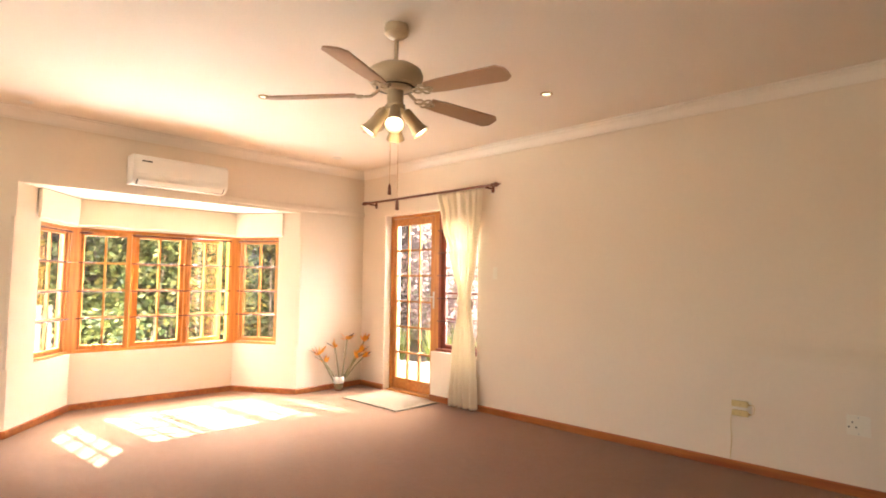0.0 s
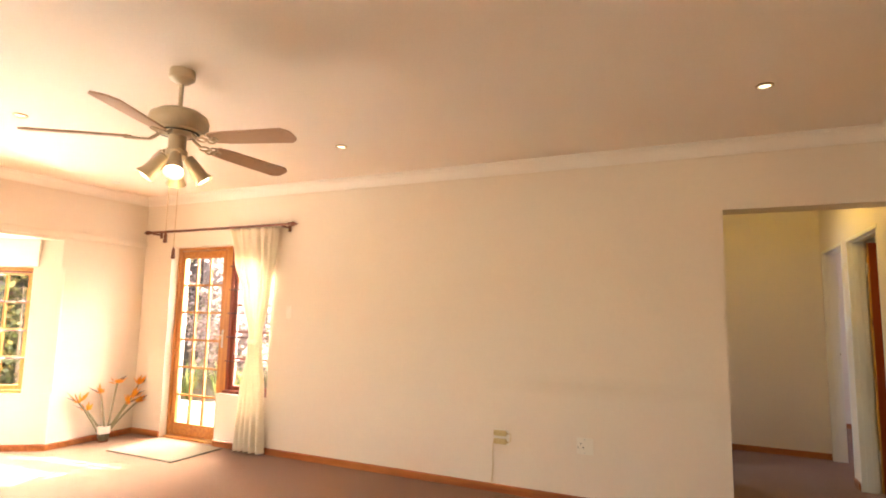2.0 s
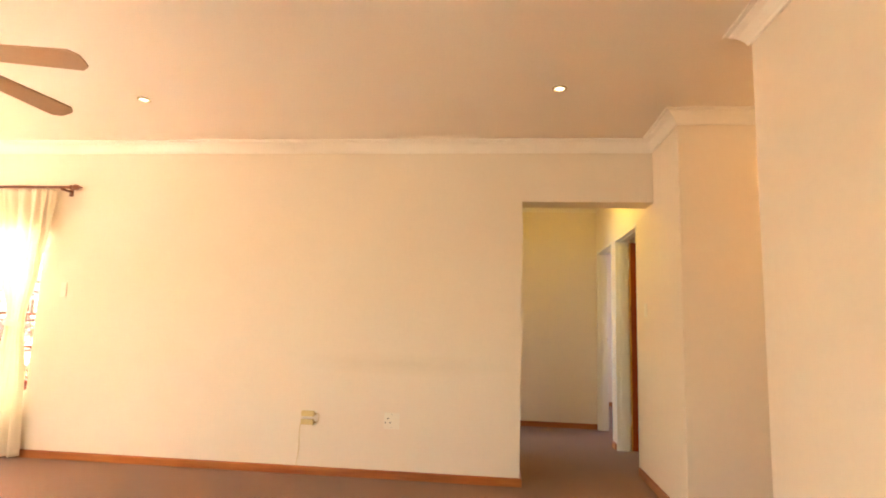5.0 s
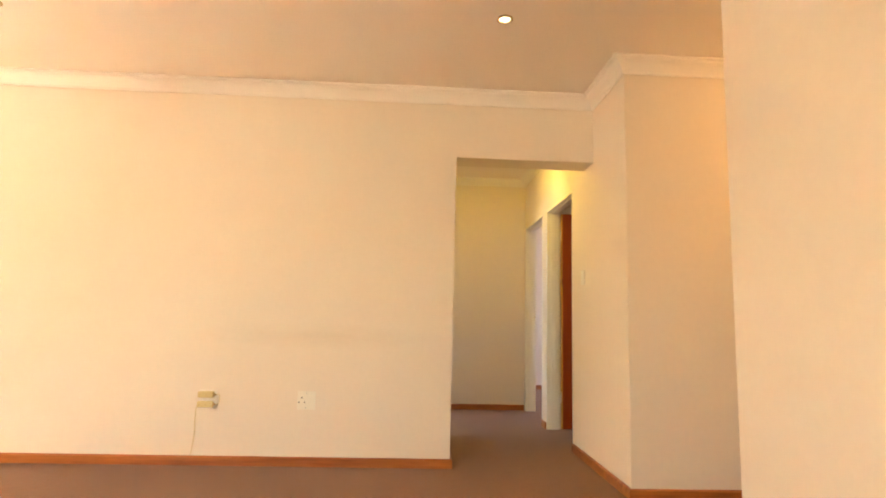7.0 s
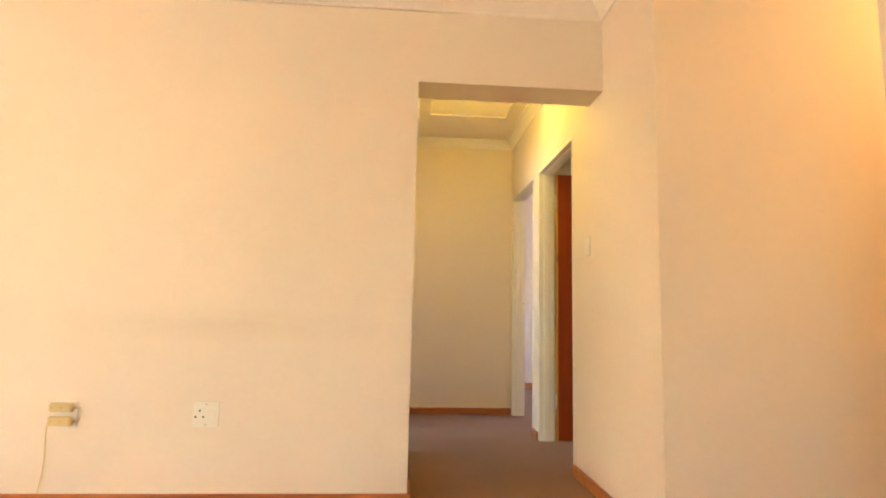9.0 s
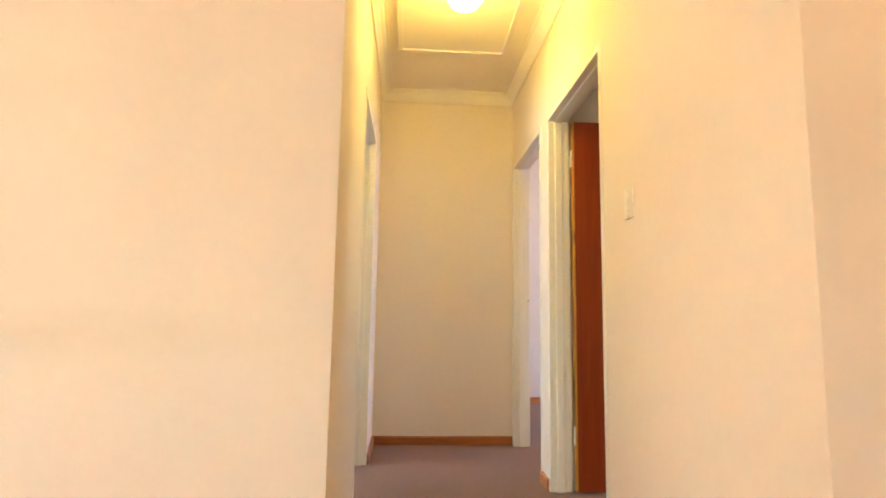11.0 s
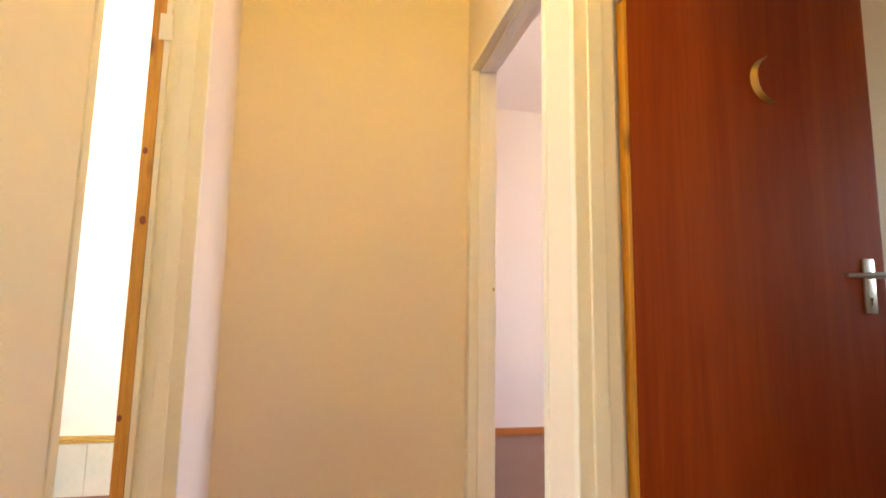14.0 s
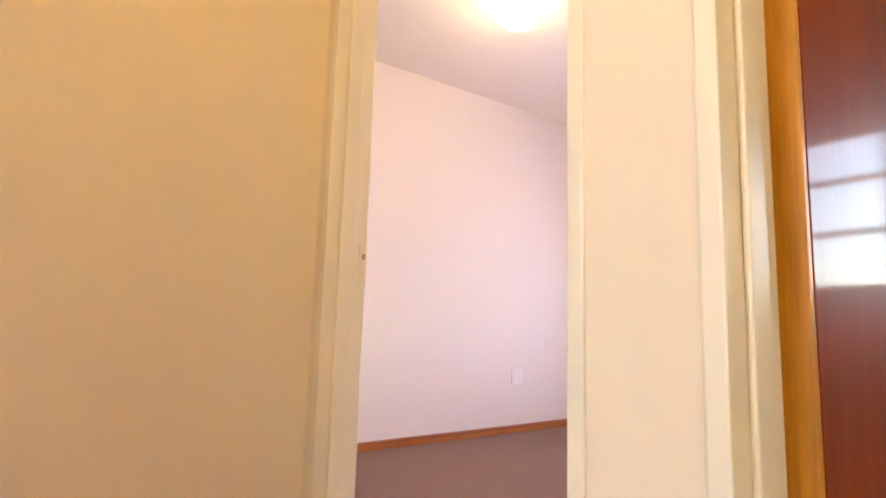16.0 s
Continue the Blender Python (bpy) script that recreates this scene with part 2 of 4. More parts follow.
def box(bm, x0, x1, y0, y1, z0, z1, bevel=0.0):
    m = Matrix.LocRotScale(((x0 + x1) / 2, (y0 + y1) / 2, (z0 + z1) / 2), None, (abs(x1 - x0), abs(y1 - y0), abs(z1 - z0)))
    made = bmesh.ops.create_cube(bm, size=1, matrix=m)
    if bevel:
        edges = list({e for v in made["verts"] for e in v.link_edges})
        bmesh.ops.bevel(bm, geom=edges, offset=bevel, segments=2, affect="EDGES", profile=0.6)
    return bm


def cube(*args, **more):
    return box(bmesh.new(), *args, **more)


def tube(bm, p, q, r, r2=None, seg=14):
    p, q = Vector(p), Vector(q)
    turn = (q - p).to_track_quat("Z", "Y").to_matrix().to_4x4()
    bmesh.ops.create_cone(bm, cap_ends=True, segments=seg, radius1=r, radius2=r if r2 is None else r2, depth=(q - p).length,
                          matrix=Matrix.Translation((p + q) / 2) @ turn)
    return bm


def lathe(bm, rings, m=Matrix(), seg=28, caps=True):
    """Rings of (radius, height) turned about z."""
    loops = [[bm.verts.new(m @ Vector((r * math.cos(2 * math.pi * i / seg), r * math.sin(2 * math.pi * i / seg), z))) for i in range(seg)]
             for r, z in rings]
    for a, b in zip(loops, loops[1:]):
        for i in range(seg):
            bm.faces.new((a[i], a[(i + 1) % seg], b[(i + 1) % seg], b[i]))
    if caps:
        bm.faces.new(loops[0][::-1])
        bm.faces.new(loops[-1])
    return bm


def finish(name, bm, mat, smooth=False):
    bmesh.ops.recalc_face_normals(bm, faces=bm.faces)
    me = bpy.data.meshes.new(name)
    bm.to_mesh(me)
    bm.free()
    me.materials.append(mat)
    if smooth:
        for p in me.polygons:
            p.use_smooth = True
        try:
            me.set_sharp_from_angle(angle=radians(38))
        except AttributeError:
            pass
    return new(name, me)


def part(name, bm, mat, parent, label="", smooth=False):
    ob = finish(name, bm, mat, smooth)
    ob.parent = parent
    ob.matrix_parent_inverse = parent.matrix_world.inverted()
    if label:
        ob["label"] = label
    return ob


def thing(name, label, category, m=Matrix(), group="", kind=""):
    ob = new(name)
    ob.matrix_world = m
    ob.empty_display_size = 0.05
    return tagged(ob, label, category, group, kind)


def structure(name, bm, mat, label, category, smooth=False):
    return tagged(finish(name, bm, mat, smooth), label, category, kind="structure")


def sweep(bm, path, profile, side=1):
    """A profile of (out from the wall, height) carried along a line of (x, y), mitred at its corners. side: 1, out is to the left."""
    pts = [Vector(p) for p in path]
    rings = []
    for i, p in enumerate(pts):
        a = (p - pts[i - 1]).normalized() if i else None
        b = (pts[i + 1] - p).normalized() if i < len(pts) - 1 else None
        a, b = a or b, b or a
        na, nb = Vector((-a.y, a.x)) * side, Vector((-b.y, b.x)) * side
        n = (na + nb).normalized()
        n /= max(0.3, n.dot(na))
        rings.append([bm.verts.new((p.x + n.x * d, p.y + n.y * d, z)) for d, z in profile])
    k = len(profile)
    for a, b in zip(rings, rings[1:]):
        for i in range(k):
            bm.faces.new((a[i], a[(i + 1) % k], b[(i + 1) % k], b[i]))
    bm.faces.new(rings[0])
    bm.faces.new(rings[-1][::-1])
    return bm


def cornice_profile(z, s=1.0):
    return [(0.001, z - 0.092 * s), (0.014 * s, z - 0.092 * s), (0.018 * s, z - 0.078 * s), (0.030 * s, z - 0.060 * s), (0.050 * s, z - 0.036 * s),
            (0.072 * s, z - 0.022 * s), (0.076 * s, z - 0.012 * s), (0.098 * s, z - 0.010 * s), (0.098 * s, z - 0.001), (0.001, z - 0.001)]


SKIRTING = [(0.001, 0.001), (0.017, 0.001), (0.017, 0.052), (0.010, 0.062), (0.001, 0.062)]

# plan
BW, LW, RW, EW = -5.290, 0.729, 1.743, 2.537
LC = 0.705
TOP, CTOP, HEAD, BEDTOP = 2.670, 2.690, 2.180, 2.79
BTOP = 2.070
JUT, NX, NY, SOUTH = -0.622, 1.750, -1.715, -6.4
BEDN = 4.565
BAY = [(BW, -0.915), (-5.971, -1.356), (-6.050, -2.947), (BW, -3.525)]

# ---- floor, ceilings, walls ----
structure("floor", cube(-6.16, 6.2, -6.6, 5.2, -0.12, 0.0), CARPET, "brown cut-pile carpet running through the rooms", "floor")

bm = bmesh.new()
box(bm, BW, NX, SOUTH, 0.0, TOP, TOP + 0.1)
box(bm, NX, 4.6, NY - 0.1, JUT + 0.1, TOP, TOP + 0.1)
structure("ceiling", bm, CEIL, "cream painted living room ceiling", "ceiling")
structure("ceiling_corridor", cube(LC - 0.115, RW + 0.115, 0.23, EW + 0.1, CTOP, CTOP + 0.1), CEIL, "cream painted corridor ceiling", "ceiling")
structure("ceiling_bathroom", cube(-1.7, LC - 0.115, 0.25, 3.6, CTOP, CTOP + 0.1), BATH, "white bathroom ceiling", "ceiling")
structure("ceiling_bedroom", cube(RW + 0.115, 6.0, 1.55, BEDN + 0.15, BEDTOP, BEDTOP + 0.1), CEIL, "pale bedroom ceiling", "ceiling")
structure("ceiling_side_room", cube(RW + 0.115, 4.6, JUT + 0.1, 1.5, CTOP, CTOP + 0.1), CEIL, "pale side room ceiling", "ceiling")

DX0, DX1, WX1, DTOP, WSILL = -4.848, -4.040, -3.370, 2.085, 0.530
bm = bmesh.new()
box(bm, -5.35, DX0, 0, 0.25, 0, 2.9)
box(bm, DX0, WX1, 0, 0.25, DTOP, 2.9)
box(bm, DX1, WX1, 0, 0.25, 0, WSILL)
box(bm, WX1, LW, 0, 0.23, 0, 2.9)
box(bm, LW, RW, 0, 0.23, HEAD, 2.9)
structure("wall_north", bm, SMUDGED, "cream painted plaster wall with a garden door and a corridor opening", "wall")

bm = bmesh.new()
D3A, D3B, DOORTOP = 1.105, 1.990, 2.112
box(bm, LC - 0.115, LC, 0.23, D3A, 0, 2.9)
box(bm, LC - 0.115, LC, D3A, D3B, DOORTOP, 2.9)
box(bm, LC - 0.115, LC, D3B, EW, 0, 2.9)
structure("wall_corridor_west", bm, WALL, "cream corridor wall with a bathroom doorway", "wall")
D1A, D1B, D2A, D2B = 0.536, 1.446, 1.606, 2.494
bm = bmesh.new()
box(bm, RW, RW + 0.115, JUT, D1A, 0, 2.9)
box(bm, RW, RW + 0.115, D1A, D1B, DOORTOP, 2.9)
box(bm, RW, RW + 0.115, D1B, D2A, 0, 2.9)
box(bm, RW, RW + 0.115, D2A, D2B, DOORTOP, 2.9)
box(bm, RW, RW + 0.115, D2B, EW, 0, 2.9)
structure("wall_corridor_east", bm, WALL, "cream corridor wall with two bedroom doorways", "wall")
structure("wall_corridor_end", cube(LC - 0.115, RW + 0.115, EW, EW + 0.12, 0, 2.9), WALL, "plain cream wall closing the corridor", "wall")
structure("wall_passage_north", cube(RW + 0.115, 4.6, JUT, JUT + 0.11, 0, 2.9), WALL, "cream wall of the side passage", "wall")
structure("wall_passage_south", cube(NX + 0.12, 4.6, NY - 0.12, NY, 0, 2.9), WALL, "cream wall of the side passage", "wall")
structure("wall_passage_end", cube(4.6, 4.72, NY - 0.12, JUT + 0.11, 0, 2.9), WALL, "cream wall closing the side passage", "wall")
structure("wall_east", cube(NX, NX + 0.12, SOUTH, NY, 0, 2.9), WALL, "cream painted living room wall", "wall")
bm = bmesh.new()
box(bm, -5.35, -3.6, SOUTH - 0.2, SOUTH, 0, 2.9)
# unseen opening added to let the living room's fill lamp in
box(bm, -3.6, -1.2, SOUTH - 0.2, SOUTH, 0, 0.9)
box(bm, -3.6, -1.2, SOUTH - 0.2, SOUTH, 2.1, 2.9)
box(bm, -1.2, NX + 0.12, SOUTH - 0.2, SOUTH, 0, 2.9)
structure("wall_south", bm, WALL, "cream painted wall behind the walker", "wall")
bm = bmesh.new()
box(bm, BW - 0.2, BW, SOUTH, BAY[3][1], 0, 2.9)
box(bm, BW - 0.2, BW, BAY[3][1], BAY[0][1], BTOP, 2.9)
box(bm, BW - 0.2, BW, BAY[0][1], 0, 0, 2.9)
structure("wall_west", bm, WALL, "cream wall with a wide bay window opening", "wall")
# side room, bedroom, bathroom shells
bm = bmesh.new()
box(bm, 4.4, 4.6, JUT + 0.11, 0.2, 0, 2.9)
box(bm, 4.4, 4.6, 0.2, 1.35, 0, 1.11)
box(bm, 4.4, 4.6, 0.2, 1.35, 1.95, 2.9)
box(bm, 4.4, 4.6, 1.35, 1.45, 0, 2.9)
structure("wall_side_room_east", bm, WALL, "cream wall with a wide bright window", "wall")
structure("wall_partition", cube(RW + 0.115, 6.0, 1.45, 1.57, 0, 3.0), WALL, "cream partition between two rooms", "wall")
structure("wall_bedroom_north", cube(RW + 0.115, 6.0, BEDN, BEDN + 0.15, 0, 3.0), WALL, "pale bedroom wall with a skirting board", "wall")
structure("wall_bedroom_west", cube(RW, RW + 0.115, EW + 0.12, BEDN + 0.15, 0, 3.0), WALL, "pale bedroom wall", "wall")
# window position made up to suit the bedroom's fill lamp
bm = bmesh.new()
box(bm, 5.8, 6.0, 1.57, 1.8, 0, BEDTOP)
box(bm, 5.8, 6.0, 1.8, 3.2, 0, 0.8)
box(bm, 5.8, 6.0, 1.8, 3.2, 2.0, BEDTOP)
box(bm, 5.8, 6.0, 3.2, BEDN, 0, BEDTOP)
structure("wall_bedroom_east", bm, WALL, "pale bedroom wall with an unseen added window", "wall")
structure("wall_bathroom_north", cube(-1.7, LC - 0.115, 3.4, 3.6, 0, 2.9), BATH, "white bathroom wall above pale tiles", "wall")
bm = bmesh.new()
box(bm, -1.9, -1.7, 0.25, 1.4, 0, 2.9)
box(bm, -1.9, -1.7, 1.4, 2.4, 0, 1.15)
box(bm, -1.9, -1.7, 1.4, 2.4, 2.1, 2.9)
# back of the unseen niche, added to block direct sun
box(bm, -1.9, -1.86, 1.4, 2.4, 1.15, 2.1)
box(bm, -1.9, -1.7, 2.4, 3.6, 0, 2.9)
structure("wall_bathroom_west", bm, BATH, "white bathroom wall", "wall")


# ---- bay ----


def local(p, q):
    """Along p to q, outwards to its right, up."""
    u = (Vector(q) - Vector(p)).normalized()
    return Matrix(((u.x, u.y, 0, p[0]), (u.y, -u.x, 0, p[1]), (0, 0, 1, 0), (0, 0, 0, 1)))


def placed(bm, m):
    bm.transform(m)
    return bm


SILL, WTOP = 0.545, 1.785
for n, (p, q, a, b) in enumerate(((BAY[0], BAY[1], 0.260, 0.811), (BAY[1], BAY[2], 0.0, 1.593), (BAY[2], BAY[3], 0.0, 0.602))):
    m, length = local(p, q), (Vector(q) - Vector(p)).length
    bm = bmesh.new()
    box(bm, 0, length, 0, 0.16, 0, SILL)
    box(bm, 0, length, 0, 0.16, WTOP, BTOP)
    if a > 0.01:
        box(bm, -0.02, a, 0.001, 0.16, SILL, WTOP)
    if b < length - 0.01:
        box(bm, b, length + 0.02, 0.001, 0.16, SILL, WTOP)
    structure("wall_bay_%d" % (n + 1), placed(bm, m), WALL, "cream plaster wall under a bay window", "wall")
bm = bmesh.new()
loop = [(x, y) for x, y in BAY]
for z in (BTOP - 0.004, BTOP + 0.08):
    bm.faces.new([bm.verts.new((x - (0.15 if 0 < i < 3 else 0.01), y, z)) for i, (x, y) in enumerate(loop)])
bm.verts.ensure_lookup_table()
for i in range(4):
    j = (i + 1) % 4
    bm.faces.new((bm.verts[i], bm.verts[j], bm.verts[4 + j], bm.verts[4 + i]))
structure("ceiling_bay", bm, CEIL, "white ceiling of the bay", "ceiling")


def casement(owner, m, a, b, z0, z1, cols=2, rows=4, y0=0.05, timber_mat=PINE, stile=0.042, bar=0.018):
    """One glazed sash from a to b along the wall, with its panes."""
    bm = bmesh.new()
    box(bm, a, a + stile, y0, y0 + 0.045, z0, z1, 0.004)
    box(bm, b - stile, b, y0, y0 + 0.045, z0, z1, 0.004)
    box(bm, a + stile, b - stile, y0, y0 + 0.045, z0, z0 + stile, 0.004)
    box(bm, a + stile, b - stile, y0, y0 + 0.045, z1 - stile, z1, 0.004)
    sash = part("sash", placed(bm, m), timber_mat, owner)
    w, h = (b - a - 2 * stile) / cols, (z1 - z0 - 2 * stile) / rows
    for i in range(1, cols):
        part("glazing_bar", placed(cube(a + stile + i * w - bar / 2, a + stile + i * w + bar / 2, y0 + 0.008, y0 + 0.037, z0 + stile, z1 - stile), m), timber_mat, sash)
    for j in range(1, rows):
        part("glazing_bar", placed(cube(a + stile, b - stile, y0 + 0.01, y0 + 0.035, z0 + stile + j * h - bar / 2, z0 + stile + j * h + bar / 2), m), timber_mat, sash)
    for i in range(cols):
        for j in range(rows):
            x, z = a + stile + i * w, z0 + stile + j * h
            g = part("pane", placed(cube(x + 0.004, x + w - 0.004, y0 + 0.020, y0 + 0.024, z + 0.004, z + h - 0.004), m), GLASS, sash)
            g.visible_shadow = False
    return sash


def bars(owner, m, a, b, heights, y=0.018, r=0.007):
    for z in heights:
        part("burglar_bar", placed(tube(bmesh.new(), (a, y, z), (b, y, z), r, seg=8), m), IRON, owner, smooth=True)


BARS = (0.885, 1.155, 1.440, 1.735)
for n, (p, q, a, b, cuts) in enumerate(((BAY[0], BAY[1], 0.260, 0.788, ()), (BAY[1], BAY[2], 0.025, 1.568, (0.535, 1.072)), (BAY[2], BAY[3], 0.025, 0.602, ()))):
    m = local(p, q)
    mid = (Vector(p) + Vector(q)) / 2
    win = thing("window_%d" % (n + 1), "orange varnished timber casement window with small panes and burglar bars", "window", pose(mid.x, mid.y, SILL), kind="structure")
    bm = bmesh.new()
    edges = [a, *cuts, b]
    for k, x in enumerate(edges):
        wide = 0.03 if 0 < k < len(edges) - 1 else 0.035
        x = x - wide / 2 if 0 < k < len(edges) - 1 else (x if k == 0 else x - wide)
        part("mullion" if 0 < k < len(edges) - 1 else "window_frame", placed(cube(x, x + wide, 0.03, 0.12, SILL + 0.03, WTOP - 0.03, bevel=0.004), m), PINE, win)
    part("window_frame", placed(cube(a, b, 0.03, 0.12, WTOP - 0.032, WTOP, bevel=0.004), m), PINE_X, win)
    part("window_sill", placed(cube(a, b, 0.012, 0.13, SILL + 0.001, SILL + 0.032, bevel=0.005), m), PINE_X, win)
    bm.free()
    if n == 1:
        for c, lean in ((BAY[1], 1), (BAY[2], -1)):
            part("corner_post", placed(cube(-0.07, 0.05, -0.052, 0.052, SILL + 0.002, WTOP, bevel=0.006), pose(c[0] - 0.045, c[1] + lean * 0.018, 0, 0, 0, -lean * 22)), PINE, win)
    for x0, x1 in zip(edges, edges[1:]):
        hinge, swing = {(1, 0.025): (0.515, 20), (1, 1.072): (1.548, -20)}.get((n, x0), (0, 0))
        turned = m @ Matrix.Translation((hinge, 0.06, 0)) @ pose(0, 0, 0, 0, 0, -swing) @ Matrix.Translation((-hinge, -0.06, 0))
        casement(win, turned, x0 + 0.02, x1 - 0.02, SILL + 0.034, WTOP - 0.034)
    bars(win, m, a, b, BARS)

# roller blinds rolled up at the head of the bay
for p, q, a, b, drop in ((BAY[0], BAY[1], 0.20, 0.785, 0.28), (BAY[1], BAY[2], 0.02, 1.573, 0.275), (BAY[2], BAY[3], 0.03, 0.68, 0.275)):
    m = local(p, q)
    mid = m @ Vector(((a + b) / 2, -0.03, BTOP))
    bl = thing("roman_blind", "cream cloth blind drawn up to the bay ceiling", "blind", pose(*mid), group="blinds in the bay")
    bm = bmesh.new()
    n = 40
    fold = []
    for k, (y, z) in enumerate(((-0.012, BTOP - 0.004), (-0.016, BTOP - drop * 0.5), (-0.020, BTOP - drop), (-0.034, BTOP - drop + 0.01), (-0.044, BTOP - drop * 0.55), (-0.040, BTOP - 0.004))):
        fold.append([bm.verts.new((a + (b - a) * i / n, y + 0.0015 * math.sin(i * 0.5 + k), z + (0.014 * math.sin(math.pi * 3 * i / n) ** 2 if 1 < k < 4 else 0))) for i in range(n + 1)])
    for r0, r1 in zip(fold, fold[1:] + fold[:1]):
        for i in range(n):
            bm.faces.new((r0[i], r0[i + 1], r1[i + 1], r1[i]))
    for i in (0, n):
        bm.faces.new([r[i] for r in fold])
    part("blind_cloth", placed(bm, m), BLIND, bl, smooth=True)
    part("head_rail", placed(cube(a, b, -0.045, -0.006, BTOP - 0.008, BTOP - 0.002), m), BLACK, bl, "thin dark head rail")

# ---- garden door and side window ----
north = Matrix(((1, 0, 0, 0), (0, 1, 0, 0), (0, 0, 1, 0), (0, 0, 0, 1)))
frame_1 = thing("door_frame_1", "orange varnished timber frame round a garden door", "door frame", pose(-4.36, 0.15, 0), kind="structure")
part("jamb", cube(DX0, DX0 + 0.035, 0.09, 0.19, 0, DTOP, bevel=0.004), PINE, frame_1)
part("jamb", cube(DX1 - 0.045, DX1 + 0.03, 0.09, 0.19, WSILL, DTOP, bevel=0.004), PINE, frame_1)
part("jamb", cube(DX1 - 0.045, DX1 - 0.001, 0.09, 0.19, 0, WSILL - 0.001, bevel=0.003), PINE, frame_1)
part("head", cube(DX0 + 0.036, DX1 - 0.046, 0.09, 0.19, DTOP - 0.035, DTOP - 0.001, bevel=0.004), PINE_X, frame_1)
part("threshold", cube(DX0 + 0.036, DX1 - 0.046, 0.02, 0.25, 0.001, 0.018, bevel=0.004), PINE_X, frame_1)
gd = thing("door_1", "orange varnished garden door with eighteen small glass panes", "door", pose(-4.36, 0.13, 0.02), kind="structure")
gx0, gx1 = DX0 + 0.038, DX1 - 0.048
GX0, GX1, GT = -4.750, -4.160, 1.962
bm = bmesh.new()
box(bm, gx0, GX0, 0.105, 0.145, 0.02, DTOP - 0.038, 0.004)
box(bm, GX1, gx1, 0.105, 0.145, 0.02, DTOP - 0.038, 0.004)
part("stile", bm, PINE, gd)
part("rail", cube(GX0, GX1, 0.105, 0.145, 0.02, 0.150, bevel=0.004), PINE_X, gd)
part("rail", cube(GX0, GX1, 0.105, 0.145, GT, DTOP - 0.038, bevel=0.004), PINE_X, gd)
w, h = (GX1 - GX0) / 3, (GT - 0.150) / 6
for i in range(1, 3):
    part("glazing_bar", cube(GX0 + i * w - 0.010, GX0 + i * w + 0.010, 0.110, 0.140, 0.150, GT), PINE, gd)
for j in range(1, 6):
    part("glazing_bar", cube(GX0, GX1, 0.112, 0.138, 0.150 + j * h - 0.010, 0.150 + j * h + 0.010), PINE_X, gd)
for i in range(3):
    for j in range(6):
        g = part("pane", cube(GX0 + i * w + 0.008, GX0 + (i + 1) * w - 0.008, 0.123, 0.127, 0.150 + j * h + 0.008, 0.150 + (j + 1) * h - 0.008), GLASS, gd)
        g.visible_shadow = False
bm = bmesh.new()
box(bm, -4.122, -4.097, 0.098, 0.105, 0.99, 1.18, 0.003)
tube(bm, (-4.110, 0.105, 1.12), (-4.110, 0.06, 1.12), 0.008)
tube(bm, (-4.110, 0.062, 1.12), (-4.21, 0.062, 1.12), 0.008)
part("handle", bm, STEEL, gd, "steel lever handle", smooth=True)
sw_win = thing("window_4", "dark red timber window beside the garden door, barred", "window", pose(-3.62, 0.14, WSILL), kind="structure")
wx0, wx1 = DX1 + 0.032, WX1
part("window_frame", cube(wx0, wx0 + 0.04, 0.08, 0.16, WSILL + 0.03, DTOP - 0.03, bevel=0.004), RED, sw_win)
part("window_frame", cube(wx1 - 0.04, wx1, 0.08, 0.16, WSILL + 0.03, DTOP - 0.03, bevel=0.004), RED, sw_win)
part("window_frame", cube(wx0, wx1, 0.08, 0.16, DTOP - 0.03, DTOP - 0.001, bevel=0.004), RED, sw_win)
part("window_sill", cube(wx0, wx1, 0.04, 0.17, WSILL + 0.001, WSILL + 0.03, bevel=0.004), RED, sw_win)
casement(sw_win, north, wx0 + 0.042, wx1 - 0.042, WSILL + 0.032, DTOP - 0.034, 2, 5, 0.10, RED)
bars(sw_win, north, wx0, wx1, (0.86, 1.11, 1.36, 1.61, 1.86), 0.06)

# ---- cornices and skirtings ----
bm = bmesh.new()
sweep(bm, [(BW, SOUTH), (BW, 0), (RW, 0), (RW, JUT), (4.6, JUT)], cornice_profile(TOP), -1)
sweep(bm, [(4.6, NY), (NX, NY), (NX, SOUTH)], cornice_profile(TOP), -1)
structure("cornice", bm, CORNICE, "white moulded plaster cornice under the ceiling", "cornice", smooth=False)
bm = bmesh.new()
sweep(bm, [(LC, 0.23), (LC, EW), (RW, EW), (RW, 0.23)], cornice_profile(CTOP, 0.85), -1)
structure("cornice_corridor", bm, CORNICE, "moulded plaster cornice round the corridor ceiling", "cornice")
for n, line in enumerate(([(BW, SOUTH), BAY[3], BAY[2], BAY[1], BAY[0], (BW, 0), (DX0, 0)], [(DX1 + 0.002, 0), (LW, 0), (LW, 0.23), (LC, 0.231), (LC, D3A - 0.002)],
                          [(LC, D3B + 0.002), (LC, EW), (RW - 0.002, EW)], [(RW, D2A - 0.002), (RW, D1B + 0.002)],
                          [(RW, D1A - 0.002), (RW, JUT), (4.6, JUT)], [(4.6, NY), (NX, NY), (NX, SOUTH)], [(RW + 0.115, BEDN), (5.8, BEDN)])):
    structure("baseboard_%d" % (n + 1), sweep(bmesh.new(), line, SKIRTING, -1), SKIRT_Y if n in (3,) else SKIRT, "varnished red-brown timber skirting board", "skirting")

# ---- corridor door frames ----


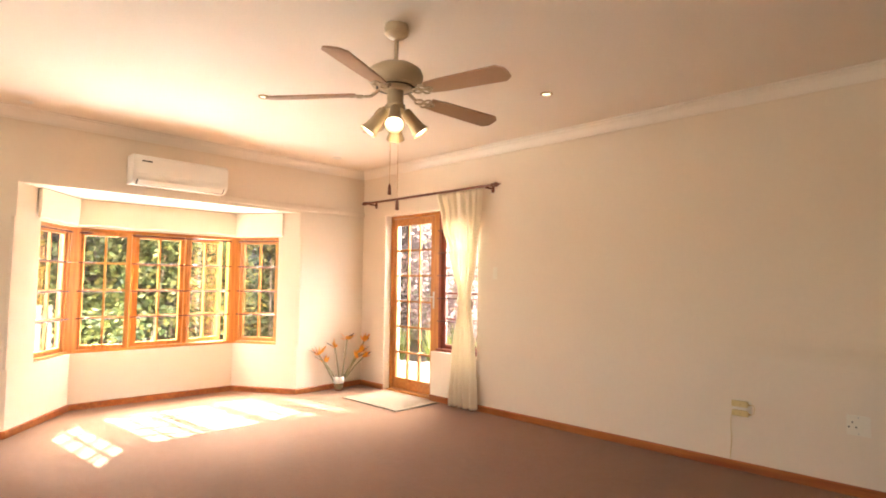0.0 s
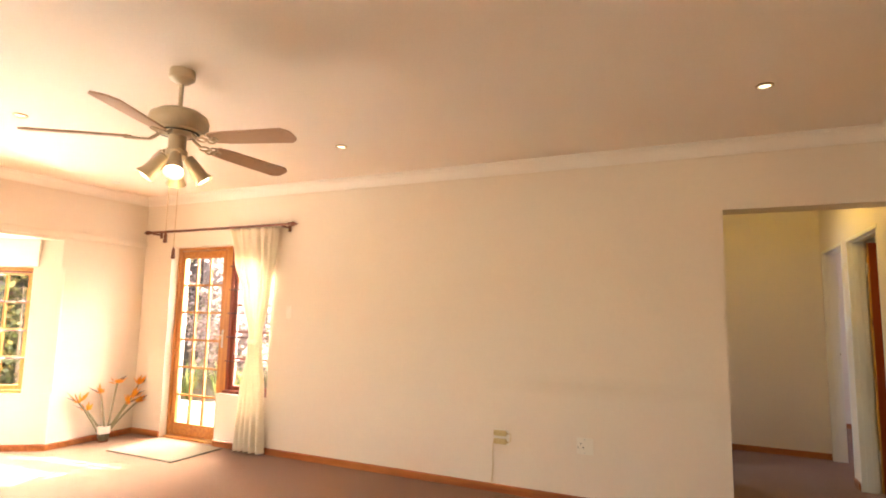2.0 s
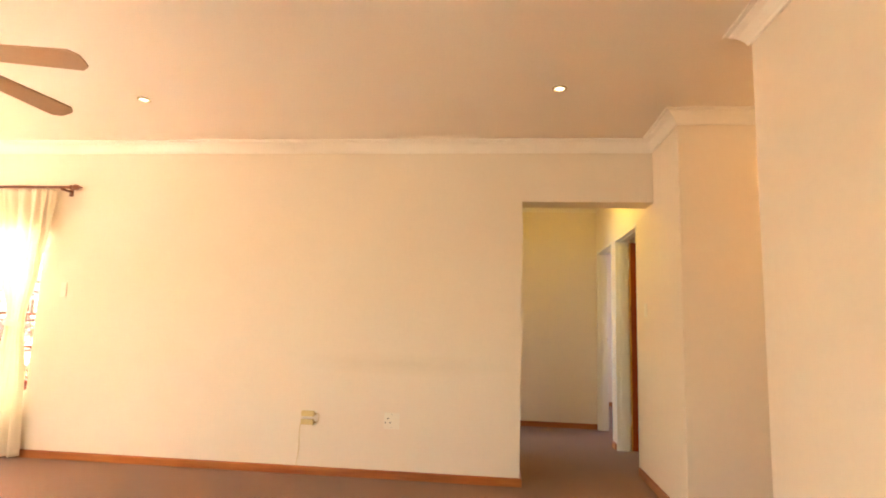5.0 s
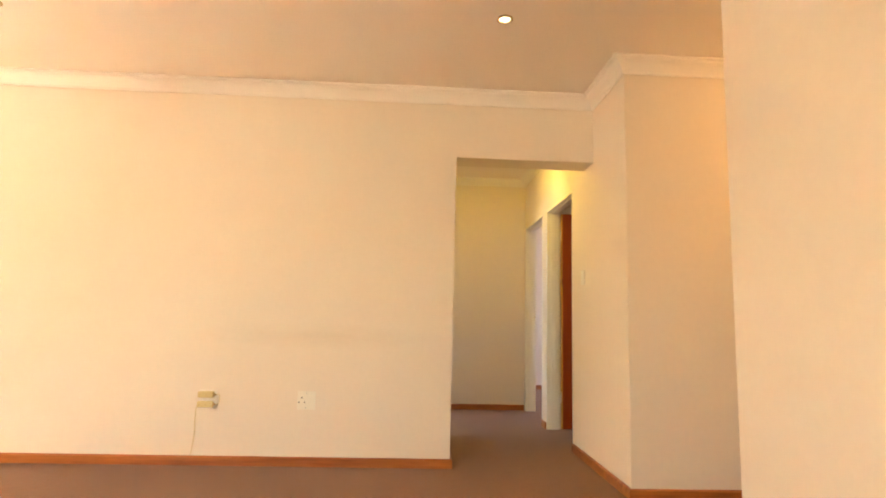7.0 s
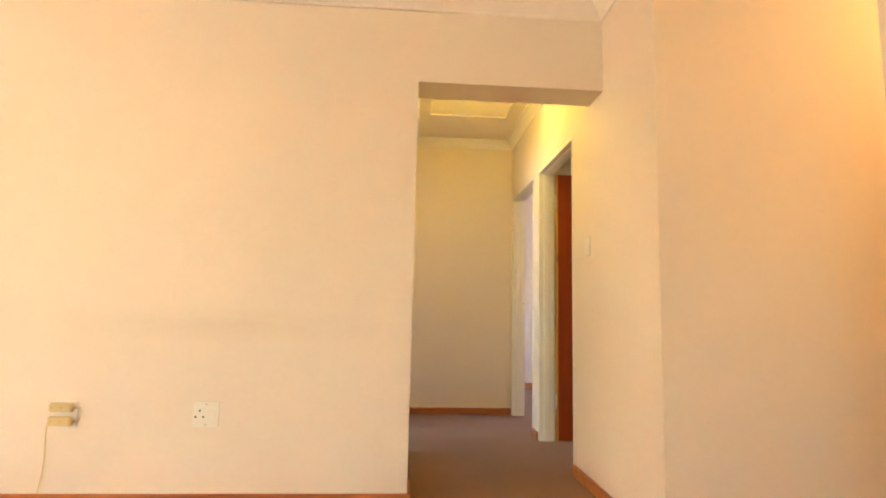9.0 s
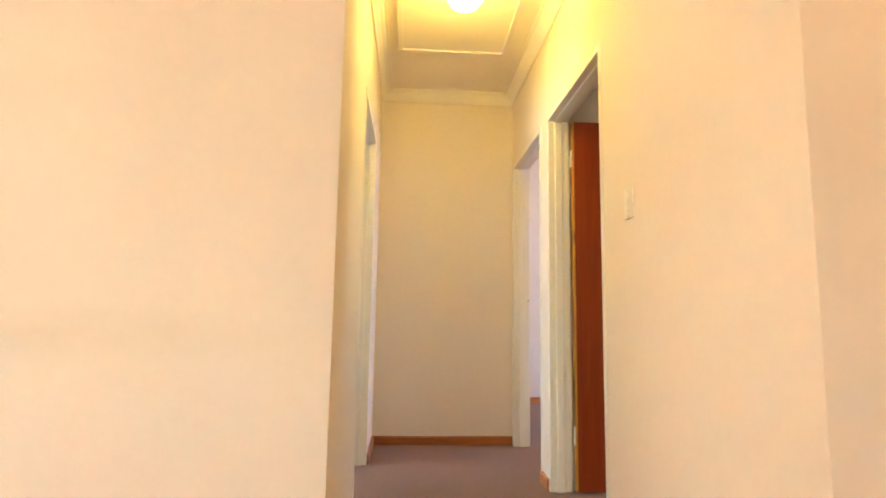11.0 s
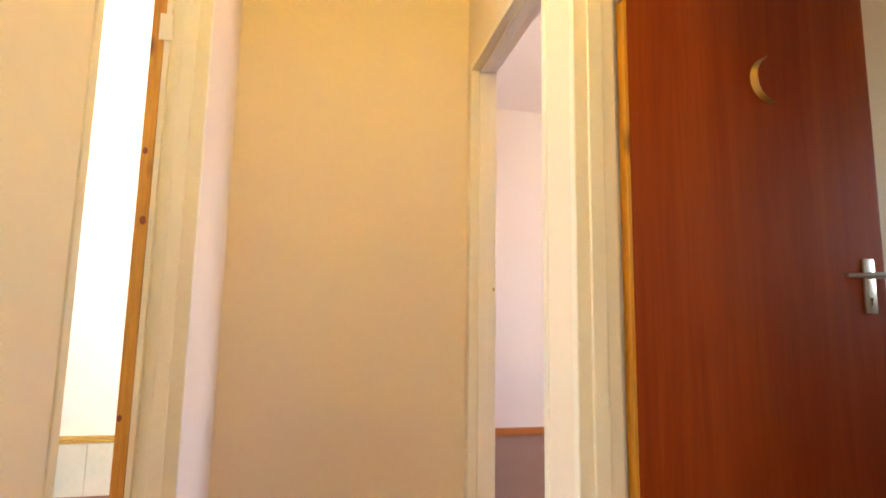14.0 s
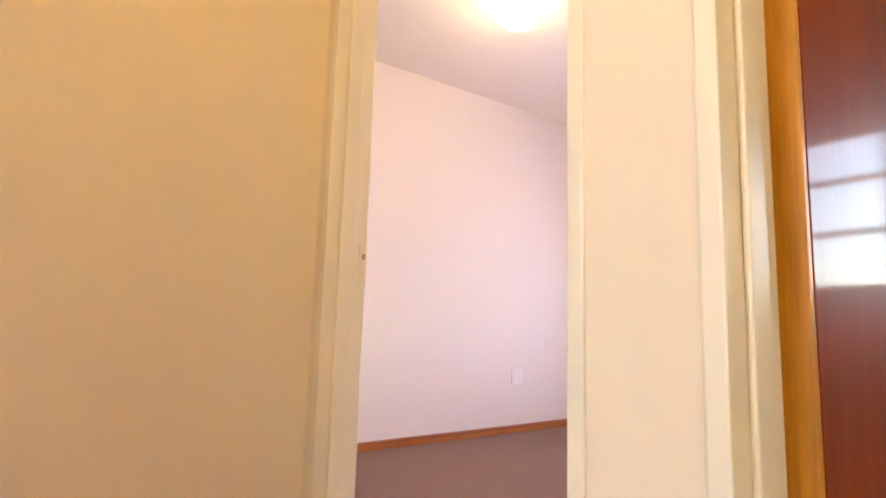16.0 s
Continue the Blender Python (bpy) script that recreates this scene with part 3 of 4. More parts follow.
def door_frame(n, a, b, x0, label):
    """A pressed metal frame lining the opening a to b of a wall from x0 to x0 + 0.115, with a rebate."""
    fr = thing("door_frame_%d" % n, label, "door frame", pose(x0 + 0.057, (a + b) / 2, 0), kind="structure")
    for y0, y1 in ((a + 0.001, a + 0.030), (b - 0.030, b - 0.001)):
        part("jamb", cube(x0 - 0.004, x0 + 0.119, y0, y1, 0.001, DOORTOP - 0.031, bevel=0.004), FRAME, fr)
    part("head", cube(x0 - 0.004, x0 + 0.119, a + 0.001, b - 0.001, DOORTOP - 0.030, DOORTOP - 0.001, bevel=0.004), FRAME, fr)
    for y0, y1 in ((a + 0.0305, a + 0.040), (b - 0.040, b - 0.0305)):
        part("door_stop", cube(x0 + 0.034, x0 + 0.078, y0, y1, 0.001, DOORTOP - 0.041, bevel=0.004), FRAME, fr)
    part("door_stop", cube(x0 + 0.034, x0 + 0.078, a + 0.0305, b - 0.0305, DOORTOP - 0.040, DOORTOP - 0.0305, bevel=0.004), FRAME, fr)
    return fr


f2 = door_frame(2, D1A, D1B, RW, "cream painted metal door frame of the side room")
f3 = door_frame(3, D2A, D2B, RW, "cream painted metal door frame of the bedroom")
f4 = door_frame(4, D3A, D3B, LC - 0.115, "cream painted metal door frame of the bathroom")
sp = part("strike_plate", cube(1.838, 1.861, D2B - 0.034, D2B - 0.029, 0.985, 1.10, bevel=0.001), FRAME, f3, "painted-over strike plate with a dark slot")
part("slot", cube(1.845, 1.855, D2B - 0.0365, D2B - 0.0335, 1.055, 1.070), BRASS, sp)


def lever(owner, x, y, z, way, side):
    """A lever handle on a long plate on a face whose outside is way along y; the lever points side along x."""
    h = part("handle", cube(x - 0.02, x + 0.02, y, y + way * 0.007, z - 0.105, z + 0.05, bevel=0.003), STEEL, owner, "worn steel lever handle", smooth=True)
    bm = bmesh.new()
    tube(bm, (x, y + way * 0.006, z), (x, y + way * 0.05, z), 0.008)
    tube(bm, (x - side * 0.006, y + way * 0.05, z), (x + side * 0.125, y + way * 0.046, z - 0.004), 0.009, 0.006)
    part("lever", bm, STEEL, h, smooth=True)
    bm = bmesh.new()
    tube(bm, (x, y + way * 0.0065, z - 0.065), (x, y + way * 0.0085, z - 0.065), 0.005)
    box(bm, x - 0.002, x + 0.002, y + way * 0.0065, y + way * 0.0085, z - 0.083, z - 0.066)
    part("keyhole", bm, BLACK, h)


# side room door, standing open
LX0, LX1, LY0, LY1 = 1.876, 2.685, 1.386, 1.424
d1 = thing("door_2", "glossy red-brown veneered door standing open into a room", "door", pose(LX0, (LY0 + LY1) / 2, 0.012), kind="structure")
part("door_leaf", cube(LX0 + 0.008, LX1, LY0, LY1, 0.012, 2.070, bevel=0.002), MEDIUM, d1)
part("edge_lipping", cube(LX0 - 0.002, LX0 + 0.0075, LY0 + 0.001, LY1, 0.012, 2.070, bevel=0.001), PINE_RAW, d1, "bare yellow pine edge")
lever(d1, 2.622, LY0, 1.064, -1, -1)
for z in (0.25, 1.80):
    part("hinge", cube(1.8625, LX0 - 0.003, LY0 + 0.003, LY0 + 0.020, z, z + 0.10, bevel=0.002), FRAME, d1, "paint-covered steel hinge")

bm = bmesh.new()
outer, inner = [], []
K = 22
for i in range(K + 1):
    t = i / K
    a = radians(105 + 168 * t)
    outer.append((2.332 + 0.066 * math.cos(a), 1.617 + 0.068 * math.sin(a)))
    wide = 0.026 * math.sin(math.pi * t) ** 0.8
    nose = 0.004 * math.exp(-((t - 0.48) / 0.05) ** 2) + 0.003 * math.exp(-((t - 0.62) / 0.05) ** 2)
    inner.append((outer[-1][0] + (wide + nose) * -math.cos(a), outer[-1][1] + (wide + nose) * -math.sin(a)))
front = [[bm.verts.new((x, LY0 - 0.002, z)) for x, z in outer], [bm.verts.new(((x + u) / 2, LY0 - 0.016, (z + v) / 2)) for (x, z), (u, v) in zip(outer, inner)],
         [bm.verts.new((x, LY0 - 0.002, z)) for x, z in inner]]
for i in range(K):
    for a, b in ((front[0], front[1]), (front[1], front[2]), (front[2], front[0])):
        bm.faces.new((a[i], a[i + 1], b[i + 1], b[i]))
tagged(finish("crescent_moon_ornament", bm, BRASS, True), "small dull brass crescent moon hung on a red-brown door", "ornament")

# bathroom door, folded back against its wall
d3 = thing("door_3", "red-brown door with a knotty pine edge folded back into a bathroom", "door", pose(0.546, 1.95, 0.012), kind="structure")
part("door_leaf", cube(0.533, 0.571, 1.953, 2.745, 0.012, 2.045, bevel=0.002), MEDIUM, d3)
part("edge_lipping", cube(0.5335, 0.5705, 1.944, 1.9525, 0.012, 2.045, bevel=0.001), PINE_RAW, d3, "knotty orange pine edge")
for z in (0.28, 1.80):
    part("hinge", cube(0.556, 0.596, 1.940, 1.9435, z, z + 0.09, bevel=0.001), FRAME, d3, "paint-covered steel hinge")
bm = bmesh.new()
for sx, x in ((-1, 0.533), (1, 0.571)):
    box(bm, x, x + sx * 0.006, 2.64, 2.68, 0.93, 1.08)
    tube(bm, (x, 2.66, 1.03), (x + sx * 0.045, 2.66, 1.03), 0.008)
    tube(bm, (x + sx * 0.045, 2.67, 1.03), (x + sx * 0.045, 2.56, 1.03), 0.008)
part("handle", bm, STEEL, d3, "steel lever handles", smooth=True)

for x, z, r in ((0.546, 1.43, 0.008), (0.557, 1.21, 0.010), (0.542, 0.62, 0.007)):
    knot = lathe(bmesh.new(), [(r * 0.2, 0.0), (r, 0.0), (r * 0.9, 0.0006)], Matrix.Translation((x, 1.9438, z)) @ pose(0, 0, 0, 90, 0, 0) @ Matrix.Diagonal((1, 1.4, 1, 1)), 12)
    part("knot", knot, RED, d3, "dark knot in the pine edge")
part("rebate_lip", cube(0.572, 0.588, 1.945, 1.962, 0.012, 2.070, bevel=0.001), FRAME, f4)
# tiled foot of the bathroom wall
dado = thing("tile_dado", "pale green wall tiles under a gold border strip", "tiles", pose(-0.5, 3.39, 0), kind="structure")
for i in range(14):
    part("tile", cube(-1.69 + i * 0.165, -1.69 + i * 0.165 + 0.162, 3.388, 3.3995, 0.001, 0.262, bevel=0.001), TILE, dado)
part("border_strip", cube(-1.69, 0.62, 3.382, 3.3995, 0.265, 0.283, bevel=0.003), GOLD, dado, "gold border tile")
part("border_strip", cube(-1.69, 0.62, 3.384, 3.3995, 0.286, 0.300, bevel=0.003), GOLD, dado, "gold border tile")

# ---- ceiling fan ----
FX, FY = -1.906, -2.392
fan = thing("ceiling_fan", "cream enamelled ceiling fan with five pale wooden blades and four spotlights", "ceiling fan", pose(FX, FY, TOP))
at = Matrix.Translation((FX, FY, 0))
part("canopy", lathe(bmesh.new(), [(0.062, TOP - 0.001), (0.066, TOP - 0.020), (0.064, TOP - 0.050), (0.050, TOP - 0.062), (0.030, TOP - 0.075), (0.018, TOP - 0.080)], at), FANWHITE, fan, smooth=True)
part("down_rod", tube(bmesh.new(), (FX, FY, TOP - 0.079), (FX, FY, 2.450), 0.0115), FANWHITE, fan, smooth=True)
part("motor_housing", lathe(bmesh.new(), [(0.020, 2.460), (0.050, 2.454), (0.105, 2.440), (0.138, 2.418), (0.148, 2.390), (0.146, 2.360), (0.132, 2.344), (0.126, 2.334), (0.080, 2.318), (0.050, 2.308)], at, 40), FANWHITE, fan, smooth=True)
bm = bmesh.new()
for k in range(20):
    a = 2 * math.pi * k / 20
    box(bm, -0.006, 0.006, -0.016, 0.016, -0.002, 0.002)
    bm.verts.ensure_lookup_table()
    bmesh.ops.transform(bm, verts=bm.verts[-8:], matrix=Matrix.Translation((FX + 0.098 * math.cos(a), FY + 0.098 * math.sin(a), 2.3235)) @ pose(0, 0, 0, 0, 0, math.degrees(a) + 90) @ pose(0, 0, 0, 0, 0, 90))
part("vent_slot", bm, BLACK, fan, "ring of dark vent slots")
part("switch_housing", lathe(bmesh.new(), [(0.044, 2.312), (0.044, 2.237), (0.054, 2.230), (0.054, 2.202), (0.040, 2.188), (0.020, 2.184)], at), FANWHITE, fan, smooth=True)


def blade_mesh():
    bm = bmesh.new()
    out = [(0.215, -0.046), (0.215, 0.046), (0.30, 0.056), (0.655, 0.066), (0.688, 0.038), (0.692, 0.0), (0.688, -0.038), (0.655, -0.066), (0.30, -0.056)]
    top = [bm.verts.new((x, y, 0.004)) for x, y in out]
    low = [bm.verts.new((x, y, -0.004)) for x, y in out]
    bm.faces.new(top)
    bm.faces.new(low[::-1])
    for i in range(len(out)):
        j = (i + 1) % len(out)
        bm.faces.new((low[i], low[j], top[j], top[i]))
    return bm


def scroll_arm(bm):
    """The pierced iron that holds a blade."""
    tube(bm, (0.085, 0, 0.026), (0.112, 0, 0.004), 0.009, 0.009, 8)
    tube(bm, (0.110, 0, 0.006), (0.130, 0, -0.006), 0.009, 0.008, 8)
    for cx, cy, r in ((0.150, 0.0, 0.024), (0.196, 0.021, 0.020), (0.196, -0.021, 0.020), (0.232, 0.0, 0.016)):
        ring = [Vector((cx + r * math.cos(a), cy + r * math.sin(a), -0.008)) for a in [2 * math.pi * i / 10 for i in range(10)]]
        for i in range(10):
            tube(bm, ring[i], ring[(i + 1) % 10], 0.005, seg=6)
    return bm


for k in range(5):
    turn = at @ Matrix.Translation((0, 0, 2.294)) @ pose(0, 0, 0, 0, 0, 8 + 72 * k) @ pose(0, 0, 0, -12, 2.6, 0)
    b = part("blade", placed(blade_mesh(), turn), BLADE, fan, "pale wood-grained blade")
    part("blade_arm", placed(scroll_arm(bmesh.new()), turn), FANWHITE, b, "pierced cream scrollwork arm", smooth=True)
for k in range(4):
    m = at @ Matrix.Translation((0, 0, 2.192)) @ pose(0, 0, 0, 0, 0, 318 + 90 * k) @ Matrix.Translation((0.060, 0, 0)) @ pose(0, 0, 0, 0, 143, 0)
    sh = part("spot_shade", placed(lathe(bmesh.new(), [(0.016, -0.012), (0.026, -0.006), (0.030, 0.014), (0.034, 0.070), (0.038, 0.104), (0.051, 0.136), (0.049, 0.137), (0.036, 0.104), (0.031, 0.070), (0.020, 0.020)], caps=False), m), FANWHITE, fan, smooth=True)
    part("bulb", placed(lathe(bmesh.new(), [(0.010, 0.055), (0.026, 0.072), (0.037, 0.106), (0.039, 0.120), (0.031, 0.131), (0.012, 0.137)]), m), BULB, sh, "lit round bulb", smooth=True)
    part("lamp_arm", tube(bmesh.new(), at @ Vector((0, 0, 2.214)), m @ Vector((0, 0, -0.008)), 0.009), FANWHITE, sh, smooth=True)
for dx, dy, z in ((-0.012, -0.02, 1.80), (0.014, 0.012, 1.72)):
    ch = part("pull_chain", tube(bmesh.new(), (FX + dx, FY + dy, 2.20), (FX + dx, FY + dy, z), 0.0016, seg=6), BRASS, fan)
    part("pull_fob", lathe(bmesh.new(), [(0.003, 0.06), (0.008, 0.045), (0.009, 0.018), (0.011, 0.006), (0.006, 0.0)], Matrix.Translation((FX + dx, FY + dy, z - 0.055)), 12), ROD, ch, "dark turned wooden fob", smooth=True)

# ---- downlights ----
for n, (x, y, lit) in enumerate(((-1.908, -0.948, 1), (0.909, -1.037, 1), (-4.820, -0.745, 0), (-5.020, -3.539, 0), (-3.510, -2.320, 1))):
    dl = thing("downlight", "lit white recessed ceiling downlight" if lit else "unlit white recessed ceiling downlight", "downlight", pose(x, y, TOP), group="ceiling downlights")
    m = Matrix.Translation((x, y, TOP))
    part("rim", placed(lathe(bmesh.new(), [(0.045, -0.001), (0.045, -0.006), (0.034, -0.010), (0.030, -0.004), (0.030, -0.001)], caps=False), m), BRASS if lit else WHITE, dl, smooth=True)
    part("lens", placed(lathe(bmesh.new(), [(0.0295, -0.002), (0.028, -0.005), (0.010, -0.007)]), m), DOWN if lit else WHITE, dl, smooth=True)

# ---- globes ----


def globe(x, y, z, r, label):
    g = thing("ceiling_globe_light", label, "ceiling light", pose(x, y, z))
    m = Matrix.Translation((x, y, z))
    part("base", placed(lathe(bmesh.new(), [(r * 0.75, -0.001), (r * 0.75, -0.018), (r * 0.6, -0.026)]), m), WHITE, g, smooth=True)
    ob = part("glass_bowl", placed(lathe(bmesh.new(), [(r * 0.70, -0.020), (r * 0.96, -0.050), (r, -0.085), (r * 0.93, -0.125), (r * 0.70, -0.160), (r * 0.35, -0.180), (0.01, -0.186)]), m), GLOBE, g, "glowing opal glass bowl", smooth=True)
    ob.visible_shadow = False
    return g


globe(1.205, 1.005, CTOP, 0.10, "lit opal glass globe on the corridor ceiling")
globe(3.232, 3.332, BEDTOP, 0.13, "lit opal glass globe on the bedroom ceiling")

# ---- roof hatch in the corridor ceiling ----
hatch = thing("ceiling_hatch", "painted ceiling hatch with a moulded rim", "hatch", pose(1.21, 1.60, CTOP), kind="structure")
hx0, hx1, hy0, hy1 = 0.845, 1.555, 1.12, 1.83
part("hatch_panel", cube(hx0 + 0.03, hx1 - 0.03, hy0 + 0.03, hy1 - 0.03, CTOP - 0.006, CTOP - 0.001), CEIL, hatch)
for a in ((hx0, hx1, hy0, hy0 + 0.03), (hx0, hx1, hy1 - 0.03, hy1), (hx0, hx0 + 0.03, hy0 + 0.031, hy1 - 0.031), (hx1 - 0.03, hx1, hy0 + 0.031, hy1 - 0.031)):
    part("rim", cube(*a, CTOP - 0.016, CTOP - 0.001, bevel=0.003), CORNICE, hatch)

# ---- air conditioner ----
ac = thing("air_conditioner", "white split air conditioner mounted high above the bay", "air conditioner", pose(BW, -2.30, 2.153))
bm = bmesh.new()
prof = [(0.002, 2.148), (0.14, 2.148), (0.185, 2.188), (0.20, 2.233), (0.20, 2.368), (0.185, 2.408), (0.15, 2.418), (0.002, 2.418)]
rings = [[bm.verts.new((BW + d, y, z)) for d, z in prof] for y in (-2.735, -1.865)]
for i in range(len(prof)):
    j = (i + 1) % len(prof)
    bm.faces.new((rings[0][i], rings[0][j], rings[1][j], rings[1][i]))
bm.faces.new(rings[0])
bm.faces.new(rings[1])
bmesh.ops.bevel(bm, geom=list(bm.edges), offset=0.008, segments=2, affect="EDGES")
part("casing", bm, WHITE, ac, smooth=True)
part("front_panel", cube(BW + 0.199, BW + 0.205, -2.72, -1.88, 2.238, 2.383, bevel=0.002), WHITE, ac)
part("air_outlet", placed(cube(-0.03, 0.03, -0.40, 0.40, -0.002, 0.004), Matrix.Translation((BW + 0.166, -2.30, 2.165)) @ pose(0, 0, 0, 0, -42, 0)), BLACK, ac, "dark air outlet slot")
part("louvre", placed(cube(-0.028, 0.028, -0.39, 0.39, 0.0, 0.005, bevel=0.001), Matrix.Translation((BW + 0.176, -2.30, 2.167)) @ pose(0, 0, 0, 0, -48, 0)), WHITE, ac)
part("badge", cube(BW + 0.2055, BW + 0.2065, -2.67, -2.58, 2.348, 2.360), BLACK, ac, "small dark maker's badge")

trunk = thing("pipe_trunking", "flat cream pipe trunking between air conditioner and room corner", "pipe trunking", pose(BW, -0.93, 2.14))
part("cover", cube(BW + 0.001, BW + 0.028, -1.870, -0.002, 2.095, 2.158, bevel=0.006), WALL, trunk, smooth=True)

# ---- curtain ----
rod = thing("curtain_pole", "turned dark wooden curtain pole with pointed finials", "curtain pole", pose(-4.05, -0.10, 2.252))
part("pole", tube(bmesh.new(), (-5.095, -0.10, 2.252), (-3.11, -0.10, 2.252), 0.0135), ROD, rod, smooth=True)
for x, s in ((-3.11, 1), (-5.095, -1)):
    m = Matrix.Translation((x, -0.10, 2.252)) @ pose(0, 0, 0, 0, 90 * s, 0)
    part("finial", placed(lathe(bmesh.new(), [(0.014, -0.01), (0.020, 0.0), (0.020, 0.012), (0.013, 0.018), (0.022, 0.034), (0.026, 0.050), (0.022, 0.068), (0.012, 0.084), (0.010, 0.092), (0.004, 0.112)], seg=16), m), ROD, rod, smooth=True)
for x in (-3.17, -5.03):
    bm = bmesh.new()
    box(bm, x - 0.012, x + 0.012, -0.118, -0.001, 2.222, 2.240, 0.003)
    box(bm, x - 0.016, x + 0.016, -0.014, -0.001, 2.192, 2.267, 0.003)
    part("bracket", bm, ROD, rod)
cur = thing("curtain", "cream cloth curtain tied back at its waist beside the door", "curtain", pose(-3.45, -0.10, 0.02))
bm = bmesh.new()
NU, NV = 150, 60


def between(v, keys):
    for (a, p), (b, q) in zip(keys, keys[1:]):
        if v <= b:
            f = (v - a) / (b - a)
            f = f * f * (3 - 2 * f)
            return p + (q - p) * f
    return keys[-1][1]


grid = []
for j in range(NV + 1):
    z = 0.025 + (2.237 - 0.025) * j / NV
    x0 = between(z, [(0.00, -3.670), (0.57, -3.620), (1.04, -3.540), (1.14, -3.535), (1.56, -3.675), (1.92, -3.805), (2.29, -3.890)])
    x1 = between(z, [(0.00, -3.300), (0.57, -3.330), (1.04, -3.380), (1.14, -3.380), (1.56, -3.310), (1.92, -3.270), (2.29, -3.240)])
    amp = between(z, [(0.00, 0.034), (0.94, 0.020), (1.09, 0.010), (1.35, 0.018), (1.98, 0.026), (2.29, 0.014)])
    row = []
    for i in range(NU + 1):
        u = i / NU
        ph = 2 * math.pi * (5.5 * u + 0.35 * math.sin(4 * u + 0.8 * z) + 0.08 * math.sin(3 * z))
        y = -0.10 + amp * math.sin(ph) + 0.006 * math.sin(2.3 * ph + 3 * z) + (0.03 * math.cos(math.pi * (u - 0.5)) * -1 if abs(z - 1.09) < 0.3 else 0.0) * max(0.0, 1 - abs(z - 1.09) / 0.3)
        row.append(bm.verts.new((x0 + (x1 - x0) * u + 0.004 * math.sin(ph * 1.3 + z), y, z)))
    grid.append(row)
for a, b in zip(grid, grid[1:]):
    for i in range(NU):
        bm.faces.new((a[i], a[i + 1], b[i + 1], b[i]))
cl = part("curtain_cloth", bm, CLOTH, cur, smooth=True)
sol = cl.modifiers.new("thick", "SOLIDIFY")
sol.thickness = 0.003
bm = bmesh.new()
lathe(bm, [(0.094, -0.022), (0.098, -0.010), (0.098, 0.010), (0.094, 0.022)], Matrix.Translation((-3.460, -0.105, 1.087)) @ pose(0, 0, 0, 0, 6, 0) @ Matrix.Diagonal((0.92, 0.52, 1, 1)), caps=False)
part("tieback", bm, CLOTH, cur, smooth=True)

# ---- mat, vase ----
mat_thing = thing("door_mat", "flat beige woven mat bound with a dark edge", "mat", pose(-4.31, -0.35, 0))
ms = pose(-4.310, -0.350, 0, 0, 0, 0)
part("mat_top", placed(cube(-0.440, 0.440, -0.288, 0.288, 0.001, 0.013, bevel=0.004), ms), MAT, mat_thing)
for a in ((-0.452, 0.452, -0.300, -0.289), (-0.452, 0.452, 0.289, 0.300), (-0.452, -0.441, -0.288, 0.288), (0.441, 0.452, -0.288, 0.288)):
    part("binding", placed(cube(*a, 0.001, 0.011, bevel=0.003), ms), MATEDGE, mat_thing)

vs = thing("flower_vase", "clear glass vase with a pale band, on the carpet", "vase", pose(-5.16, -0.42, 0))
at = Matrix.Translation((-5.16, -0.42, 0))
part("glass", lathe(bmesh.new(), [(0.050, 0.002), (0.056, 0.010), (0.060, 0.175), (0.062, 0.180), (0.057, 0.180), (0.053, 0.014), (0.020, 0.012)], at), VASE, vs, smooth=True)
part("band", lathe(bmesh.new(), [(0.0602, 0.085), (0.0625, 0.088), (0.0630, 0.160), (0.0608, 0.162)], at, caps=False), WHITE, vs, "pale paper band", smooth=True)
STEM = plain("flower_stem", (0.28, 0.25, 0.13), 0.5)
ORANGE = leafy("orange_petal", [(0.78, 0.28, 0.02), (0.88, 0.42, 0.03), (0.82, 0.34, 0.02)], 0.5, 0.3)
BRACT = plain("dark_bract", (0.16, 0.10, 0.06), 0.5)


def petal(bm, p, q, wide):
    p, q = Vector(p), Vector(q)
    d = (q - p).normalized()
    s = d.cross(Vector((0.3, 0.5, 0.8))).normalized()
    n = d.cross(s)
    mid = p.lerp(q, 0.45)
    vs_ = [bm.verts.new(v) for v in (p, mid + s * wide, q, mid - s * wide, mid + n * wide * 0.5)]
    for tri in ((0, 1, 4), (1, 2, 4), (2, 3, 4), (3, 0, 4), (0, 3, 2, 1)):
        bm.faces.new([vs_[i] for i in tri])


